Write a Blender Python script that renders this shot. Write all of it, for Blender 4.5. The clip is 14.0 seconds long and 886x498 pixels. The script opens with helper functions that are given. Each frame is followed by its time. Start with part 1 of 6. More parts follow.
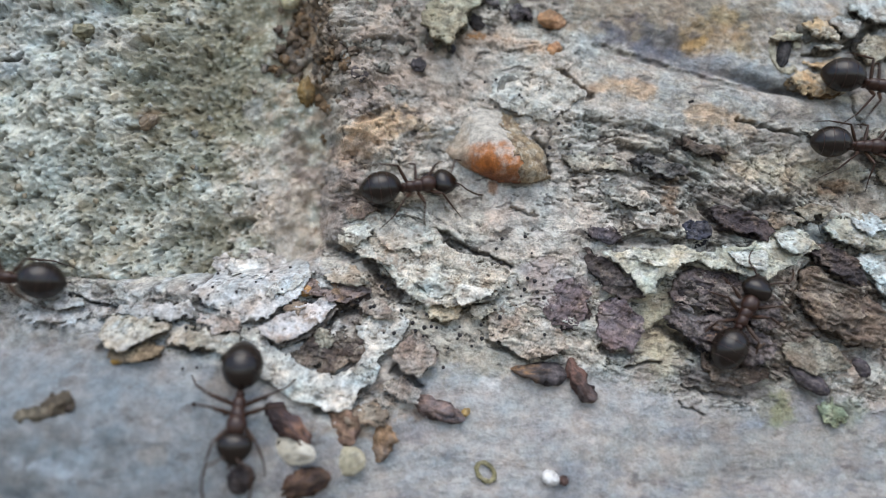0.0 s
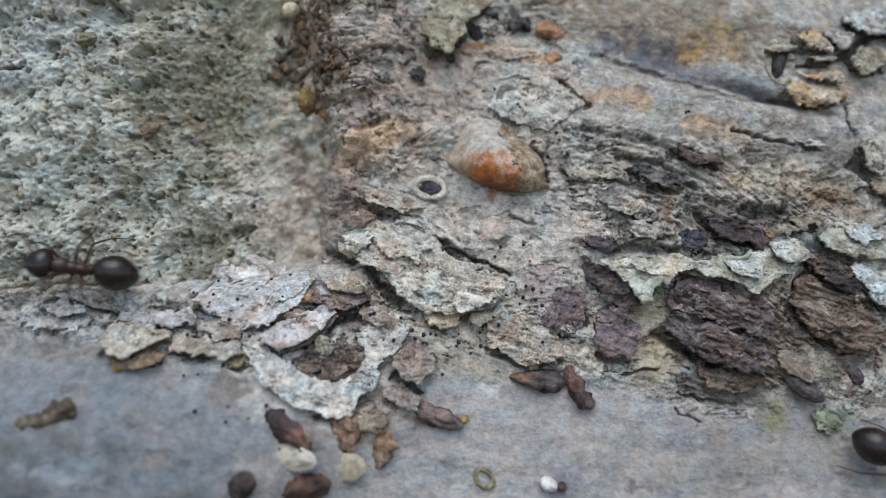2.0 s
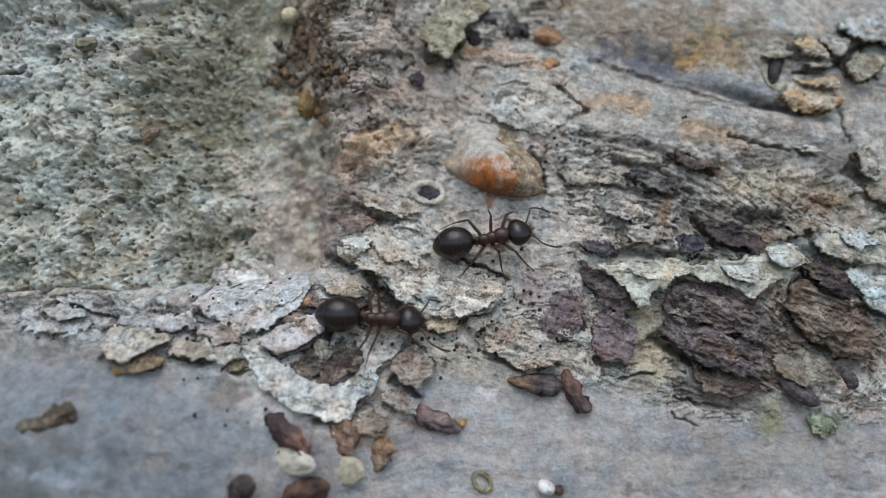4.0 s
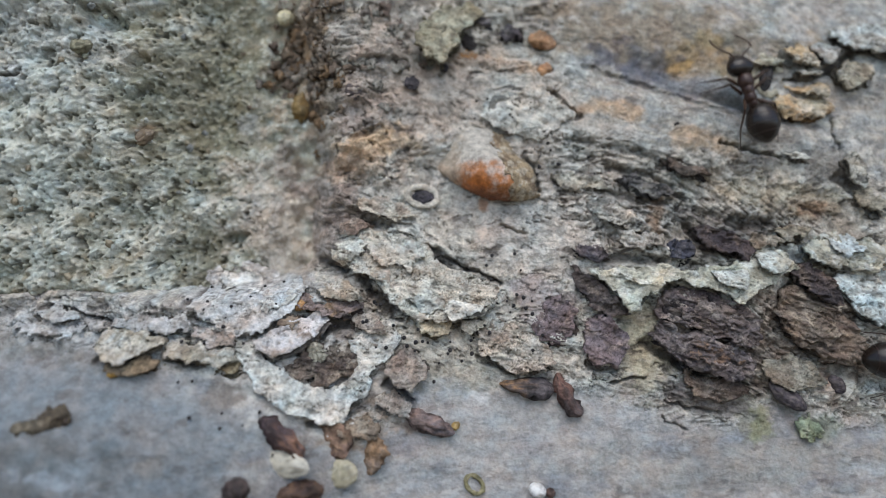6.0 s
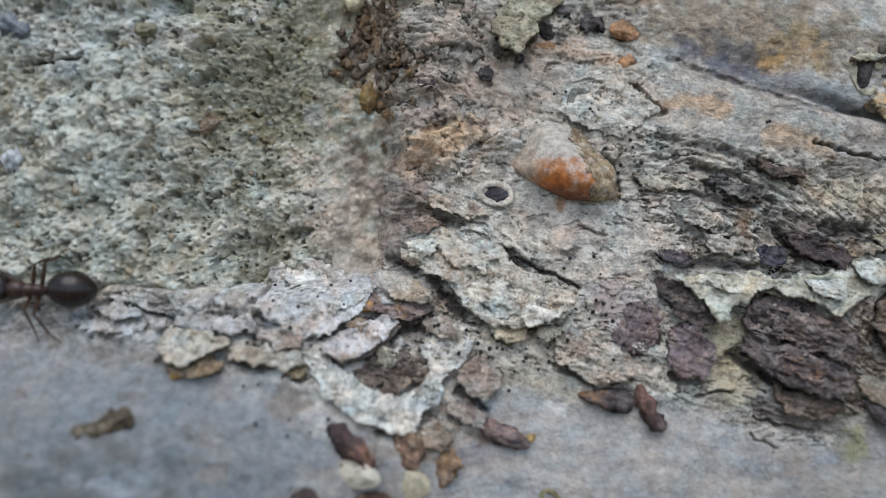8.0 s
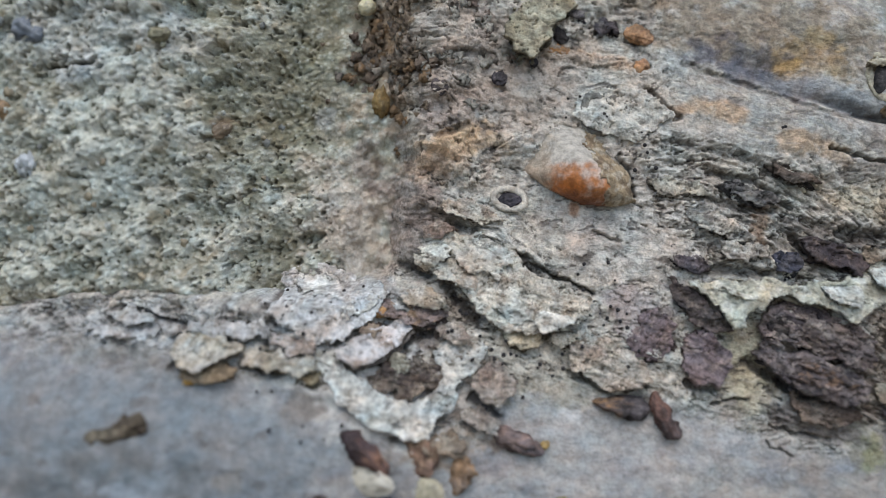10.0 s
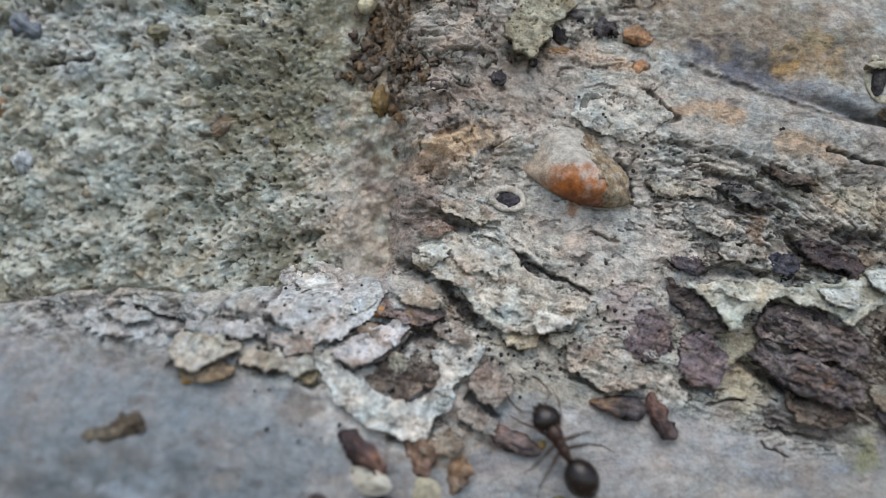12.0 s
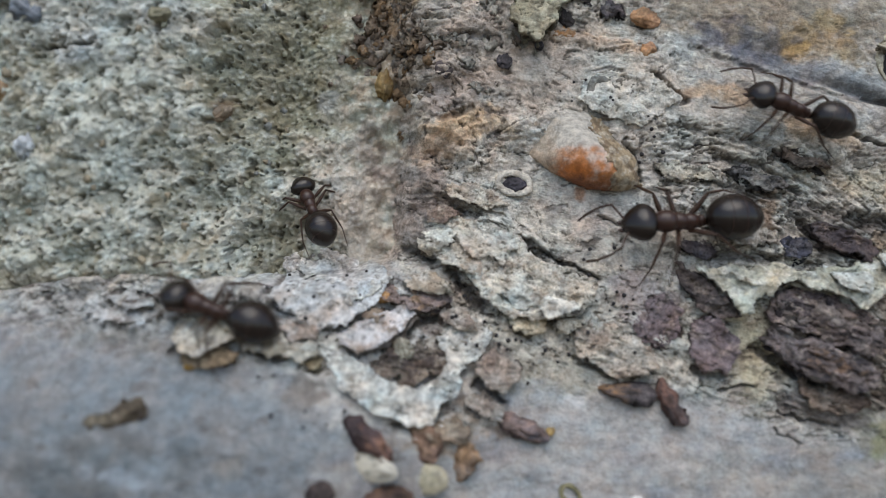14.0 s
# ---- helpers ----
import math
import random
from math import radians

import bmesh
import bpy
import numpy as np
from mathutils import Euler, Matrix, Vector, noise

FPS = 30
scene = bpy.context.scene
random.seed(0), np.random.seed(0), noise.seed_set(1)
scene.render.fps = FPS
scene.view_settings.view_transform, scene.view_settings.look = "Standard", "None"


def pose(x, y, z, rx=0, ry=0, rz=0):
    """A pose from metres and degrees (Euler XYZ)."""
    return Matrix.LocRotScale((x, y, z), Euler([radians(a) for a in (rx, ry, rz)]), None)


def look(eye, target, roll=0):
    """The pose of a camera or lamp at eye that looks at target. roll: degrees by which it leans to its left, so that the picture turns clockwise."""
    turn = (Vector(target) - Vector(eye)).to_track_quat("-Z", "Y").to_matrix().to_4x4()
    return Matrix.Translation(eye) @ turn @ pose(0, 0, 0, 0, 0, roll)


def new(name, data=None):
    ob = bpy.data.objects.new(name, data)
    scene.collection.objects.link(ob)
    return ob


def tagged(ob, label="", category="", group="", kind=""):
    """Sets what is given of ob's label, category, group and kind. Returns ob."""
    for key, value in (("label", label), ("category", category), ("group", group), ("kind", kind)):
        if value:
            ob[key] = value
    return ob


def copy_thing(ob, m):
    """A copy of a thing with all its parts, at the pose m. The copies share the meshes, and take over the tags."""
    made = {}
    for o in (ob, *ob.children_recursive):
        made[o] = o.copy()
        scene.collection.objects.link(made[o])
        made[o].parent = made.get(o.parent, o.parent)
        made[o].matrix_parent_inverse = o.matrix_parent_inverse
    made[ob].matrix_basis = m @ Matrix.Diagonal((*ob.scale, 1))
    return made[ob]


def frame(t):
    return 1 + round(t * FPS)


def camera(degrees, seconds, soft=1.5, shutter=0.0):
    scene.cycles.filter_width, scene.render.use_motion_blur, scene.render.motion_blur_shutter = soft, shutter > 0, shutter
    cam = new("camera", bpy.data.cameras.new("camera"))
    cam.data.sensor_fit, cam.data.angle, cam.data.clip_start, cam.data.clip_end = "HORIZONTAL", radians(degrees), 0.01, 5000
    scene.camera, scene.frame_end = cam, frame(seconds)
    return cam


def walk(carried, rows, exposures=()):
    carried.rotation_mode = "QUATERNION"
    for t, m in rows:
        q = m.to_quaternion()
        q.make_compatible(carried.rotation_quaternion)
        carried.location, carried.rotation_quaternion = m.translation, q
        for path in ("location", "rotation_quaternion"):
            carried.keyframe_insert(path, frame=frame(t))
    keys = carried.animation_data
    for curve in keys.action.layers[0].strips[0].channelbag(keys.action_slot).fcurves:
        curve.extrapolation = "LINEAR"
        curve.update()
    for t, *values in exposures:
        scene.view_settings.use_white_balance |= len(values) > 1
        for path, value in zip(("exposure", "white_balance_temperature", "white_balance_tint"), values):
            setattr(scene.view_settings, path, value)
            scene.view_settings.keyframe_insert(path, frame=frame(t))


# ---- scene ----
# All lengths below are in millimetres on the bark: u to the right, v up, h out of the bark towards the open;
# MM turns them into metres, place() into the world (x right, y into the bark, z up).
MM = 0.001
cam = camera(60, 14.0, soft=1.0, shutter=0.15)
cam.data.dof.use_dof = True
cam.data.dof.focus_distance = 0.0318
cam.data.dof.aperture_fstop = 25.0
walk(cam, [
    (0.0, pose(0.000251, -0.031928, -0.000373, 89.795, 0.179, 0.543)),
    (0.5, pose(0.000234, -0.031828, -0.000390, 89.571, 0.063, 0.621)),
    (1.0, pose(0.000163, -0.032105, -0.000176, 89.618, 0.036, 0.166)),
    (1.5, pose(0.000149, -0.032291, -0.000146, 90.027, 0.106, 0.080)),
    (2.0, pose(-0.000010, -0.032220, -0.000145, 89.979, 0.030, 0.015)),
    (2.5, pose(0.000000, -0.032332, 0.000000, 89.994, 0.007, 0.006)),
    (3.0, pose(-0.000138, -0.032311, 0.000000, 90.147, -0.058, 0.013)),
    (5.5, pose(0.000079, -0.032623, 0.000230, 89.648, -0.224, -0.735)),
    (6.0, pose(-0.000199, -0.032623, 0.000407, 89.645, -0.414, -0.891)),
    (6.5, pose(-0.000409, -0.032552, 0.000740, 89.237, -0.654, -0.856)),
    (7.0, pose(-0.000943, -0.032156, 0.000714, 89.040, -0.875, -0.739)),
    (7.5, pose(-0.001729, -0.031643, 0.001095, 88.458, -1.387, -0.290)),
    (8.0, pose(-0.002464, -0.030921, 0.000825, 88.786, -1.600, 0.553)),
    (8.5, pose(-0.002756, -0.030694, 0.000789, 88.976, -1.676, 0.922)),
    (11.0, pose(-0.002943, -0.030849, 0.001160, 88.700, -1.977, 0.624)),
    (11.5, pose(-0.003035, -0.030877, 0.001173, 88.686, -2.021, 0.371)),
    (12.0, pose(-0.003005, -0.030806, 0.001232, 88.382, -2.119, 0.467)),
    (12.5, pose(-0.002973, -0.030726, 0.001110, 88.381, -2.007, 0.608)),
    (13.0, pose(-0.002900, -0.030770, 0.001020, 88.581, -2.010, 0.638)),
    (13.5, pose(-0.002904, -0.030659, 0.000921, 88.523, -1.963, 0.663)),
    (14.0, pose(-0.003018, -0.030373, 0.000507, 88.584, -1.849, 0.829)),
], exposures=((0.0, 0.57, 6510, 8), (0.6, 0.57, 6510, 8), (1.1, 0.38, 6510, 8), (1.6, 0.27, 6510, 8), (2.5, 0.30, 6510, 8), (8.5, 0.28, 6560, 8), (11.0, 0.28, 6600, 8), (14.0, 0.26, 6640, 8)))

# ---- light: a bright overcast sky ----
sky = bpy.data.worlds.new("overcast_sky")
scene.world = sky
sky.use_nodes = True
sky_tex = sky.node_tree.nodes.new("ShaderNodeTexSky")
sky_tex.sky_type, sky_tex.sun_disc = "NISHITA", False
sky_tex.sun_elevation, sky_tex.sun_rotation = radians(58), radians(165)
sky_tex.dust_density, sky_tex.air_density = 1.5, 1.0
sky.node_tree.links.new(sky_tex.outputs[0], sky.node_tree.nodes["Background"].inputs[0])
sky.node_tree.nodes["Background"].inputs[1].default_value = 0.15
sun = new("sun", bpy.data.lights.new("sun", "SUN"))
sun.data.energy, sun.data.angle, sun.data.color = 1.1, radians(50), (1.0, 0.99, 0.97)
sun.matrix_world = look((-0.2, -0.8, 1.45), (0, 0, 0))


# ---- noise ----
TURNS = np.arange(65536) / 65535.0 * 2 * np.pi
TURN_COS, TURN_SIN = np.cos(TURNS), np.sin(TURNS)


def lattice_bits(ix, iy, seed):
    n = (ix * 374761393 + iy * 668265263 + seed * 1442695041) & 0xFFFFFFFF
    n = ((n ^ (n >> 13)) * 1274126177) & 0xFFFFFFFF
    return (n ^ (n >> 16)) & 0xFFFF


def lattice(ix, iy, seed):
    return lattice_bits(ix.astype(np.int64), iy.astype(np.int64), seed) / 65535.0


def grain(x, y, seed=0):
    """Smooth noise from -1 to 1, one bump a unit."""
    x, y = np.asarray(x, float), np.asarray(y, float)
    ix, iy = np.floor(x), np.floor(y)
    fx, fy = x - ix, y - iy
    ix, iy = ix.astype(np.int64), iy.astype(np.int64)
    ease = lambda q: q * q * q * (q * (q * 6 - 15) + 10)
    ex, ey = ease(fx), ease(fy)
    out = 0
    for dx in (0, 1):
        for dy in (0, 1):
            n = lattice_bits(ix + dx, iy + dy, seed)
            out = out + (TURN_COS[n] * (fx - dx) + TURN_SIN[n] * (fy - dy)) * (ex if dx else 1 - ex) * (ey if dy else 1 - ey)
    return out * 1.5


def layers(x, y, seed=0, octaves=4, gain=0.5):
    out, amp = 0, 1.0
    for k in range(octaves):
        out = out + amp * grain(x * 2**k + 7.3 * k, y * 2**k - 3.1 * k, seed + k)
        amp *= gain
    return out


def cells(x, y, seed=0):
    """Distance to the nearest and to the second nearest of scattered seeds, and a number for the nearest."""
    ix, iy = np.floor(x), np.floor(y)
    near = np.full(np.shape(x), 9.0)
    second, mark = near.copy(), near * 0
    for dx in (-1, 0, 1):
        for dy in (-1, 0, 1):
            jx, jy = ix + dx, iy + dy
            d = np.hypot(jx + lattice(jx, jy, seed) - x, jy + lattice(jx, jy, seed + 5) - y)
            closer = d < near
            second = np.where(closer, near, np.minimum(second, d))
            mark = np.where(closer, lattice(jx, jy, seed + 9), mark)
            near = np.where(closer, d, near)
    return near, second, mark


def ramp(a, b, x):
    t = np.clip((x - a) / (b - a), 0, 1)
    return t * t * (3 - 2 * t)


def turned(u, v, cu, cv, ru, rv, deg):
    c, s = math.cos(radians(deg)), math.sin(radians(deg))
    a, b = ((u - cu) * c + (v - cv) * s) / ru, (-(u - cu) * s + (v - cv) * c) / rv
    return a, b


def oval(u, v, cu, cv, ru, rv, deg=0):
    """1 in the middle of an oval, 0 at its rim, negative outside."""
    return 1 - np.hypot(*turned(u, v, cu, cv, ru, rv, deg))


def hump(u, v, cu, cv, ru, rv, deg=0):
    a, b = turned(u, v, cu, cv, ru, rv, deg)
    return np.exp(-(a * a + b * b))


# ---- the lie of the land ----
def ridge_line(u):
    """The upper rim of the root in the foreground."""
    return -1.75 - 0.35 * np.sin(u * 0.5) + 0.05 * (u + 12)


def bark_form(u, v):
    u, v = np.asarray(u, float), np.asarray(v, float)
    h = -0.45 + 0 * u
    left = ramp(0.5, -9.5, u)
    h = h + left * (1.9 + 1.8 * ramp(-1.5, -6.5, v) + 0.8 * ramp(-8, -15, u) * ramp(-2, -6, v))
    h = h + 1.2 * ramp(2, -8, u) * ramp(-4.5, -9, v)
    h = h - 0.7 * hump(u, v, -0.6, 3.4, 3.2, 3.0)
    behind = ramp(-0.2, 1.3, v - ridge_line(u)) * ramp(-4.2, -8.2, u)
    h = h - 6.0 * behind
    h = h - 2.2 * hump(u, v, -6.1, 2.6, 2.0, 4.6, 8) - 0.8 * hump(u, v, -5.2, 8.0, 1.8, 4.0)
    h = h + 0.5 * hump(u, v, 11.5, 6.0, 7, 1.8, -14) + 0.6 * hump(u, v, 12.5, 9.4, 6, 1.5, -8)
    h = h + 0.25 * hump(u, v, 4.5, 5.8, 3.0, 1.8, -8)
    h = h - 0.45 * hump(u, v, 10.3, 7.5, 4.5, 0.55, -17)
    h = h - 0.7 * hump(u, v, -4.31, -0.64, 0.71, 0.26, 14)
    h = h - 0.4 * hump(u, v, 13.00, 6.40, 2.62, 0.19, -14) + 0.25 * hump(u, v, 12.52, 7.02, 2.62, 0.38, -14)
    return h


def stone_form(u, v):
    u, v = np.asarray(u, float), np.asarray(v, float)
    s = u + 0.13 * (v - 3)
    h = 1.5 - 3.4 * ramp(-15.5, -8.3, s) - 0.7 * ramp(-8.6, -5.0, s) - 3.0 * ramp(-5.0, -2.5, s)
    h = h - 0.75 * hump(u, v, -9.8, 7.5, 1.5, 3.0, -25) - 0.4 * hump(u, v, -9.4, 1.2, 1.0, 2.2, 10)
    h = h + 0.35 * hump(u, v, -16, 6, 3, 3) - 3.5 * ramp(0.3, -2.0, v - ridge_line(u))
    return h


def lean(u, v):
    """The bark right of the nook leans back: its foot lies nearer than its top."""
    return -0.27 * np.clip(v, -13, 13) * ramp(-8.0, 0.5, u)


def land(u, v):
    """What a thing stands on at (u, v), without the fine relief."""
    return np.maximum(bark_form(u, v), stone_form(u, v))


# ---- end of the lie of the land ----
def place(u, v, h):
    u, v, h = np.asarray(u, float), np.asarray(v, float), np.asarray(h, float)
    tilt = lean(u, v)
    narrow = 1 - tilt / (32.33 - h)
    return np.stack([u * narrow * MM, -(h + tilt) * MM, v * narrow * MM], -1)


def tone(r, g, b):
    """A colour from its display values, 0 to 255."""
    return np.array([(c / 12.92 if c < 0.04045 else ((c + 0.055) / 1.055) ** 2.4) for c in (r / 255, g / 255, b / 255)])


def weathered(tint, u, v, seed, warm=0.08, cool=0.05):
    """Faint warm, violet and blue casts that drift over an old surface."""
    one = layers(u * 0.6, v * 0.8, seed, 4, 0.6)
    two = layers(u * 1.3 + 5, v * 1.6, seed + 1, 4, 0.65)
    return tint * np.stack([1 + warm * one, 1 + 0.03 * two, 1 - 0.6 * warm * one + cool * two], -1)


def blend(base, colour, amount):
    return base * (1 - amount[..., None]) + colour * amount[..., None]


# ---- materials ----
def surface(name, roughness=0.85, specks=0.35, bump=0.5, size=1.0, sheen=0.0, fibre=0.0):
    """A matt surface whose colour (alpha: how grainy it is) lies on the mesh, with fine specks and fine relief; fibre adds strands and hair cracks along the root."""
    m = bpy.data.materials.new(name)
    m.use_nodes = True
    nodes, links = m.node_tree.nodes, m.node_tree.links
    bsdf = nodes["Principled BSDF"]
    colour = nodes.new("ShaderNodeVertexColor")
    colour.layer_name = "tint"
    where = nodes.new("ShaderNodeNewGeometry")
    fine = nodes.new("ShaderNodeTexNoise")
    fine.inputs["Scale"].default_value, fine.inputs["Detail"].default_value = 9000 / size, 4
    coarse = nodes.new("ShaderNodeTexNoise")
    coarse.inputs["Scale"].default_value, coarse.inputs["Detail"].default_value = 2700 / size, 5
    for tex in (fine, coarse):
        links.new(where.outputs["Position"], tex.inputs["Vector"])
    both = nodes.new("ShaderNodeMath")
    both.operation = "MULTIPLY_ADD"
    links.new(fine.outputs["Fac"], both.inputs[0])
    both.inputs[1].default_value = 0.6
    links.new(coarse.outputs["Fac"], both.inputs[2])
    height = both.outputs[0]
    if fibre:
        along = nodes.new("ShaderNodeMapping")
        along.vector_type = "TEXTURE"
        along.inputs["Rotation"].default_value = (0, radians(16), 0)
        along.inputs["Scale"].default_value = (2.8, 1, 1)
        links.new(where.outputs["Position"], along.inputs["Vector"])
        strands = nodes.new("ShaderNodeTexNoise")
        strands.inputs["Scale"].default_value, strands.inputs["Detail"].default_value = 15000, 4
        strands.inputs["Distortion"].default_value = 0.4
        links.new(along.outputs[0], strands.inputs["Vector"])
        more = nodes.new("ShaderNodeMath")
        more.operation = "MULTIPLY_ADD"
        centred = nodes.new("ShaderNodeMath")
        centred.operation = "SUBTRACT"
        links.new(strands.outputs["Fac"], centred.inputs[0])
        centred.inputs[1].default_value = 0.5
        links.new(centred.outputs[0], more.inputs[0])
        more.inputs[1].default_value = fibre
        links.new(both.outputs[0], more.inputs[2])
        veins = nodes.new("ShaderNodeTexNoise")
        veins.inputs["Scale"].default_value, veins.inputs["Detail"].default_value = 3200, 6
        veins.inputs["Roughness"].default_value = 0.6
        links.new(along.outputs[0], veins.inputs["Vector"])
        off = nodes.new("ShaderNodeMath")
        hair_crack = nodes.new("ShaderNodeMapRange")
        off.operation = "SUBTRACT"
        links.new(veins.outputs["Fac"], off.inputs[0])
        off.inputs[1].default_value = 0.47
        size_of = nodes.new("ShaderNodeMath")
        size_of.operation = "ABSOLUTE"
        links.new(off.outputs[0], size_of.inputs[0])
        hair_crack.inputs["From Min"].default_value, hair_crack.inputs["From Max"].default_value = 0.0, 0.016
        hair_crack.inputs["To Min"].default_value, hair_crack.inputs["To Max"].default_value = -0.30 * fibre, 0.0
        links.new(size_of.outputs[0], hair_crack.inputs["Value"])
        cut = nodes.new("ShaderNodeMath")
        links.new(more.outputs[0], cut.inputs[0])
        links.new(hair_crack.outputs[0], cut.inputs[1])
        height = cut.outputs[0]
    span = nodes.new("ShaderNodeMapRange")
    span.inputs["From Min"].default_value, span.inputs["From Max"].default_value = 0.62, 0.98
    span.inputs["To Min"].default_value, span.inputs["To Max"].default_value = 1 - specks, 1 + specks
    links.new(height, span.inputs["Value"])
    mix = nodes.new("ShaderNodeMix")
    mix.data_type, mix.blend_type = "RGBA", "MULTIPLY"
    links.new(colour.outputs["Alpha"], mix.inputs["Factor"])
    links.new(colour.outputs["Color"], mix.inputs[6])
    links.new(span.outputs["Result"], mix.inputs[7])
    links.new(mix.outputs[2], bsdf.inputs["Base Color"])
    bsdf.inputs["Roughness"].default_value = roughness
    bsdf.inputs["Specular IOR Level"].default_value = 0.25 + sheen
    relief = nodes.new("ShaderNodeBump")
    strength = nodes.new("ShaderNodeMath")
    strength.operation = "MULTIPLY"
    links.new(colour.outputs["Alpha"], strength.inputs[0])
    strength.inputs[1].default_value = bump
    links.new(strength.outputs[0], relief.inputs["Strength"])
    relief.inputs["Distance"].default_value = 0.00012
    links.new(height, relief.inputs["Height"])
    links.new(relief.outputs["Normal"], bsdf.inputs["Normal"])
    return m


BARK = surface("weathered_bark", 0.88, 0.34, 0.85, fibre=0.32)
STONE = surface("coarse_stone", 0.92, 0.20, 0.7, 1.0)
LICHEN = surface("crusty_lichen", 0.9, 0.34, 0.9, fibre=0.2)
HUSK = surface("dry_husk", 0.62, 0.45, 0.9, 1.1, 0.1)
GALL = surface("resin_gall", 0.6, 0.30, 0.5, 0.9, 0.1)
MINERAL = surface("smooth_pebble", 0.45, 0.15, 0.2, 1.0, 0.2)


def chitin(name, colour, second, roughness, scale):
    m = bpy.data.materials.new(name)
    m.use_nodes = True
    nodes, links = m.node_tree.nodes, m.node_tree.links
    bsdf = nodes["Principled BSDF"]
    where = nodes.new("ShaderNodeTexCoord")
    tex = nodes.new("ShaderNodeTexNoise")
    tex.inputs["Scale"].default_value, tex.inputs["Detail"].default_value = scale, 4
    links.new(where.outputs["Object"], tex.inputs["Vector"])
    mix = nodes.new("ShaderNodeMix")
    mix.data_type = "RGBA"
    links.new(tex.outputs["Fac"], mix.inputs["Factor"])
    mix.inputs[6].default_value, mix.inputs[7].default_value = (*colour, 1), (*second, 1)
    links.new(mix.outputs[2], bsdf.inputs["Base Color"])
    bsdf.inputs["Roughness"].default_value = roughness
    bsdf.inputs["Specular IOR Level"].default_value = 0.5
    relief = nodes.new("ShaderNodeBump")
    relief.inputs["Strength"].default_value, relief.inputs["Distance"].default_value = 0.25, 0.00003
    links.new(tex.outputs["Fac"], relief.inputs["Height"])
    links.new(relief.outputs["Normal"], bsdf.inputs["Normal"])
    return m


GASTER = chitin("black_chitin", (0.007, 0.005, 0.004), (0.022, 0.013, 0.009), 0.27, 9000)
THORAX = chitin("brown_chitin", (0.025, 0.011, 0.008), (0.060, 0.026, 0.016), 0.36, 7000)
LEG = chitin("leg_chitin", (0.026, 0.013, 0.008), (0.075, 0.036, 0.019), 0.42, 6000)
EYE = chitin("eye_chitin", (0.006, 0.006, 0.007), (0.010, 0.010, 0.012), 0.2, 9000)


# ---- mesh building ----
def mesh_of(name, verts, quads, tint, material, smooth=True):
    me = bpy.data.meshes.new(name)
    verts, quads = np.asarray(verts, np.float32), np.asarray(quads, np.int32)
    me.vertices.add(len(verts))
    me.vertices.foreach_set("co", verts.ravel())
    me.loops.add(quads.size)
    me.loops.foreach_set("vertex_index", quads.ravel())
    me.polygons.add(len(quads))
    me.polygons.foreach_set("loop_start", np.arange(0, quads.size, quads.shape[1], dtype=np.int32))
    me.polygons.foreach_set("use_smooth", np.full(len(quads), smooth))
    me.update(calc_edges=True)
    if tint is not None:
        layer = me.color_attributes.new("tint", "FLOAT_COLOR", "POINT")
        rgba = np.ones((len(verts), 4), np.float32)
        rgba[:, :tint.shape[1]] = np.clip(tint, 0.002, 1.0)
        layer.data.foreach_set("color", rgba.ravel())
    me.materials.append(material)
    return me


def sheet(name, us, vs, form, material):
    """A sheet over the grid us, vs; form gives its height and its colour."""
    u, v = np.meshgrid(us, vs)
    h, tint = form(u, v)
    n, m = len(us), len(vs)
    i = np.arange(n * m).reshape(m, n)
    quads = np.stack([i[:-1, :-1], i[:-1, 1:], i[1:, 1:], i[1:, :-1]], -1).reshape(-1, 4)
    return new(name, mesh_of(name, place(u, v, h).reshape(-1, 3), quads, tint.reshape(-1, tint.shape[-1]), material))


def spread(a, b, step, low, high):
    """Even steps from a to b, then ever longer ones out to low and high."""
    grow = step * 1.35 ** np.arange(1, 60)
    out = np.cumsum(grow)
    left, right = a - out[out < a - low][::-1], b + out[out < high - b]
    return np.r_[low, left, np.arange(a, b, step), right, high]


def part(name, me, parent, label=""):
    ob = new(name, me)
    ob.parent = parent
    return tagged(ob, label) if label else ob


# ---- the bark of the root ----
def blotch(tint, u, v, colour, cu, cv, ru, rv, deg=0, amount=0.8, rag=0.6, seed=0, size=0.9):
    """A ragged patch of another colour on a sheet."""
    reach = 2.4 * max(ru, rv)
    cols = slice(*np.searchsorted(u[0], (cu - reach, cu + reach)))
    rows = slice(*np.searchsorted(v[:, 0], (cv - reach, cv + reach)))
    u, v = u[rows, cols], v[rows, cols]
    if not u.size:
        return tint
    d = oval(u, v, cu, cv, ru, rv, deg)
    edge = rag * layers(u * size, v * size * 1.3, 40 + seed, 4, 0.6)
    tint[rows, cols] = blend(tint[rows, cols], tone(*colour), amount * ramp(-0.35, 0.45, d + edge * np.clip(1.5 - np.abs(d), 0, 1)))
    return tint


def along(u, v, points):
    """Distance to a line through a few points."""
    best = np.full(np.shape(u), 1e3)
    for (au, av), (bu, bv) in zip(points, points[1:]):
        eu, ev = bu - au, bv - av
        t = np.clip(((u - au) * eu + (v - av) * ev) / (eu * eu + ev * ev), 0, 1)
        best = np.minimum(best, np.hypot(u - au - t * eu, v - av - t * ev))
    return best


def inside(u, v, points):
    """Distance to the rim of an outline, positive within it."""
    odd = np.zeros(np.shape(u), bool)
    for (au, av), (bu, bv) in zip(points, points[1:] + points[:1]):
        if av != bv:
            odd ^= ((av > v) != (bv > v)) & (u < (bu - au) * (v - av) / (bv - av) + au)
    return np.where(odd, 1, -1) * along(u, v, points + points[:1])


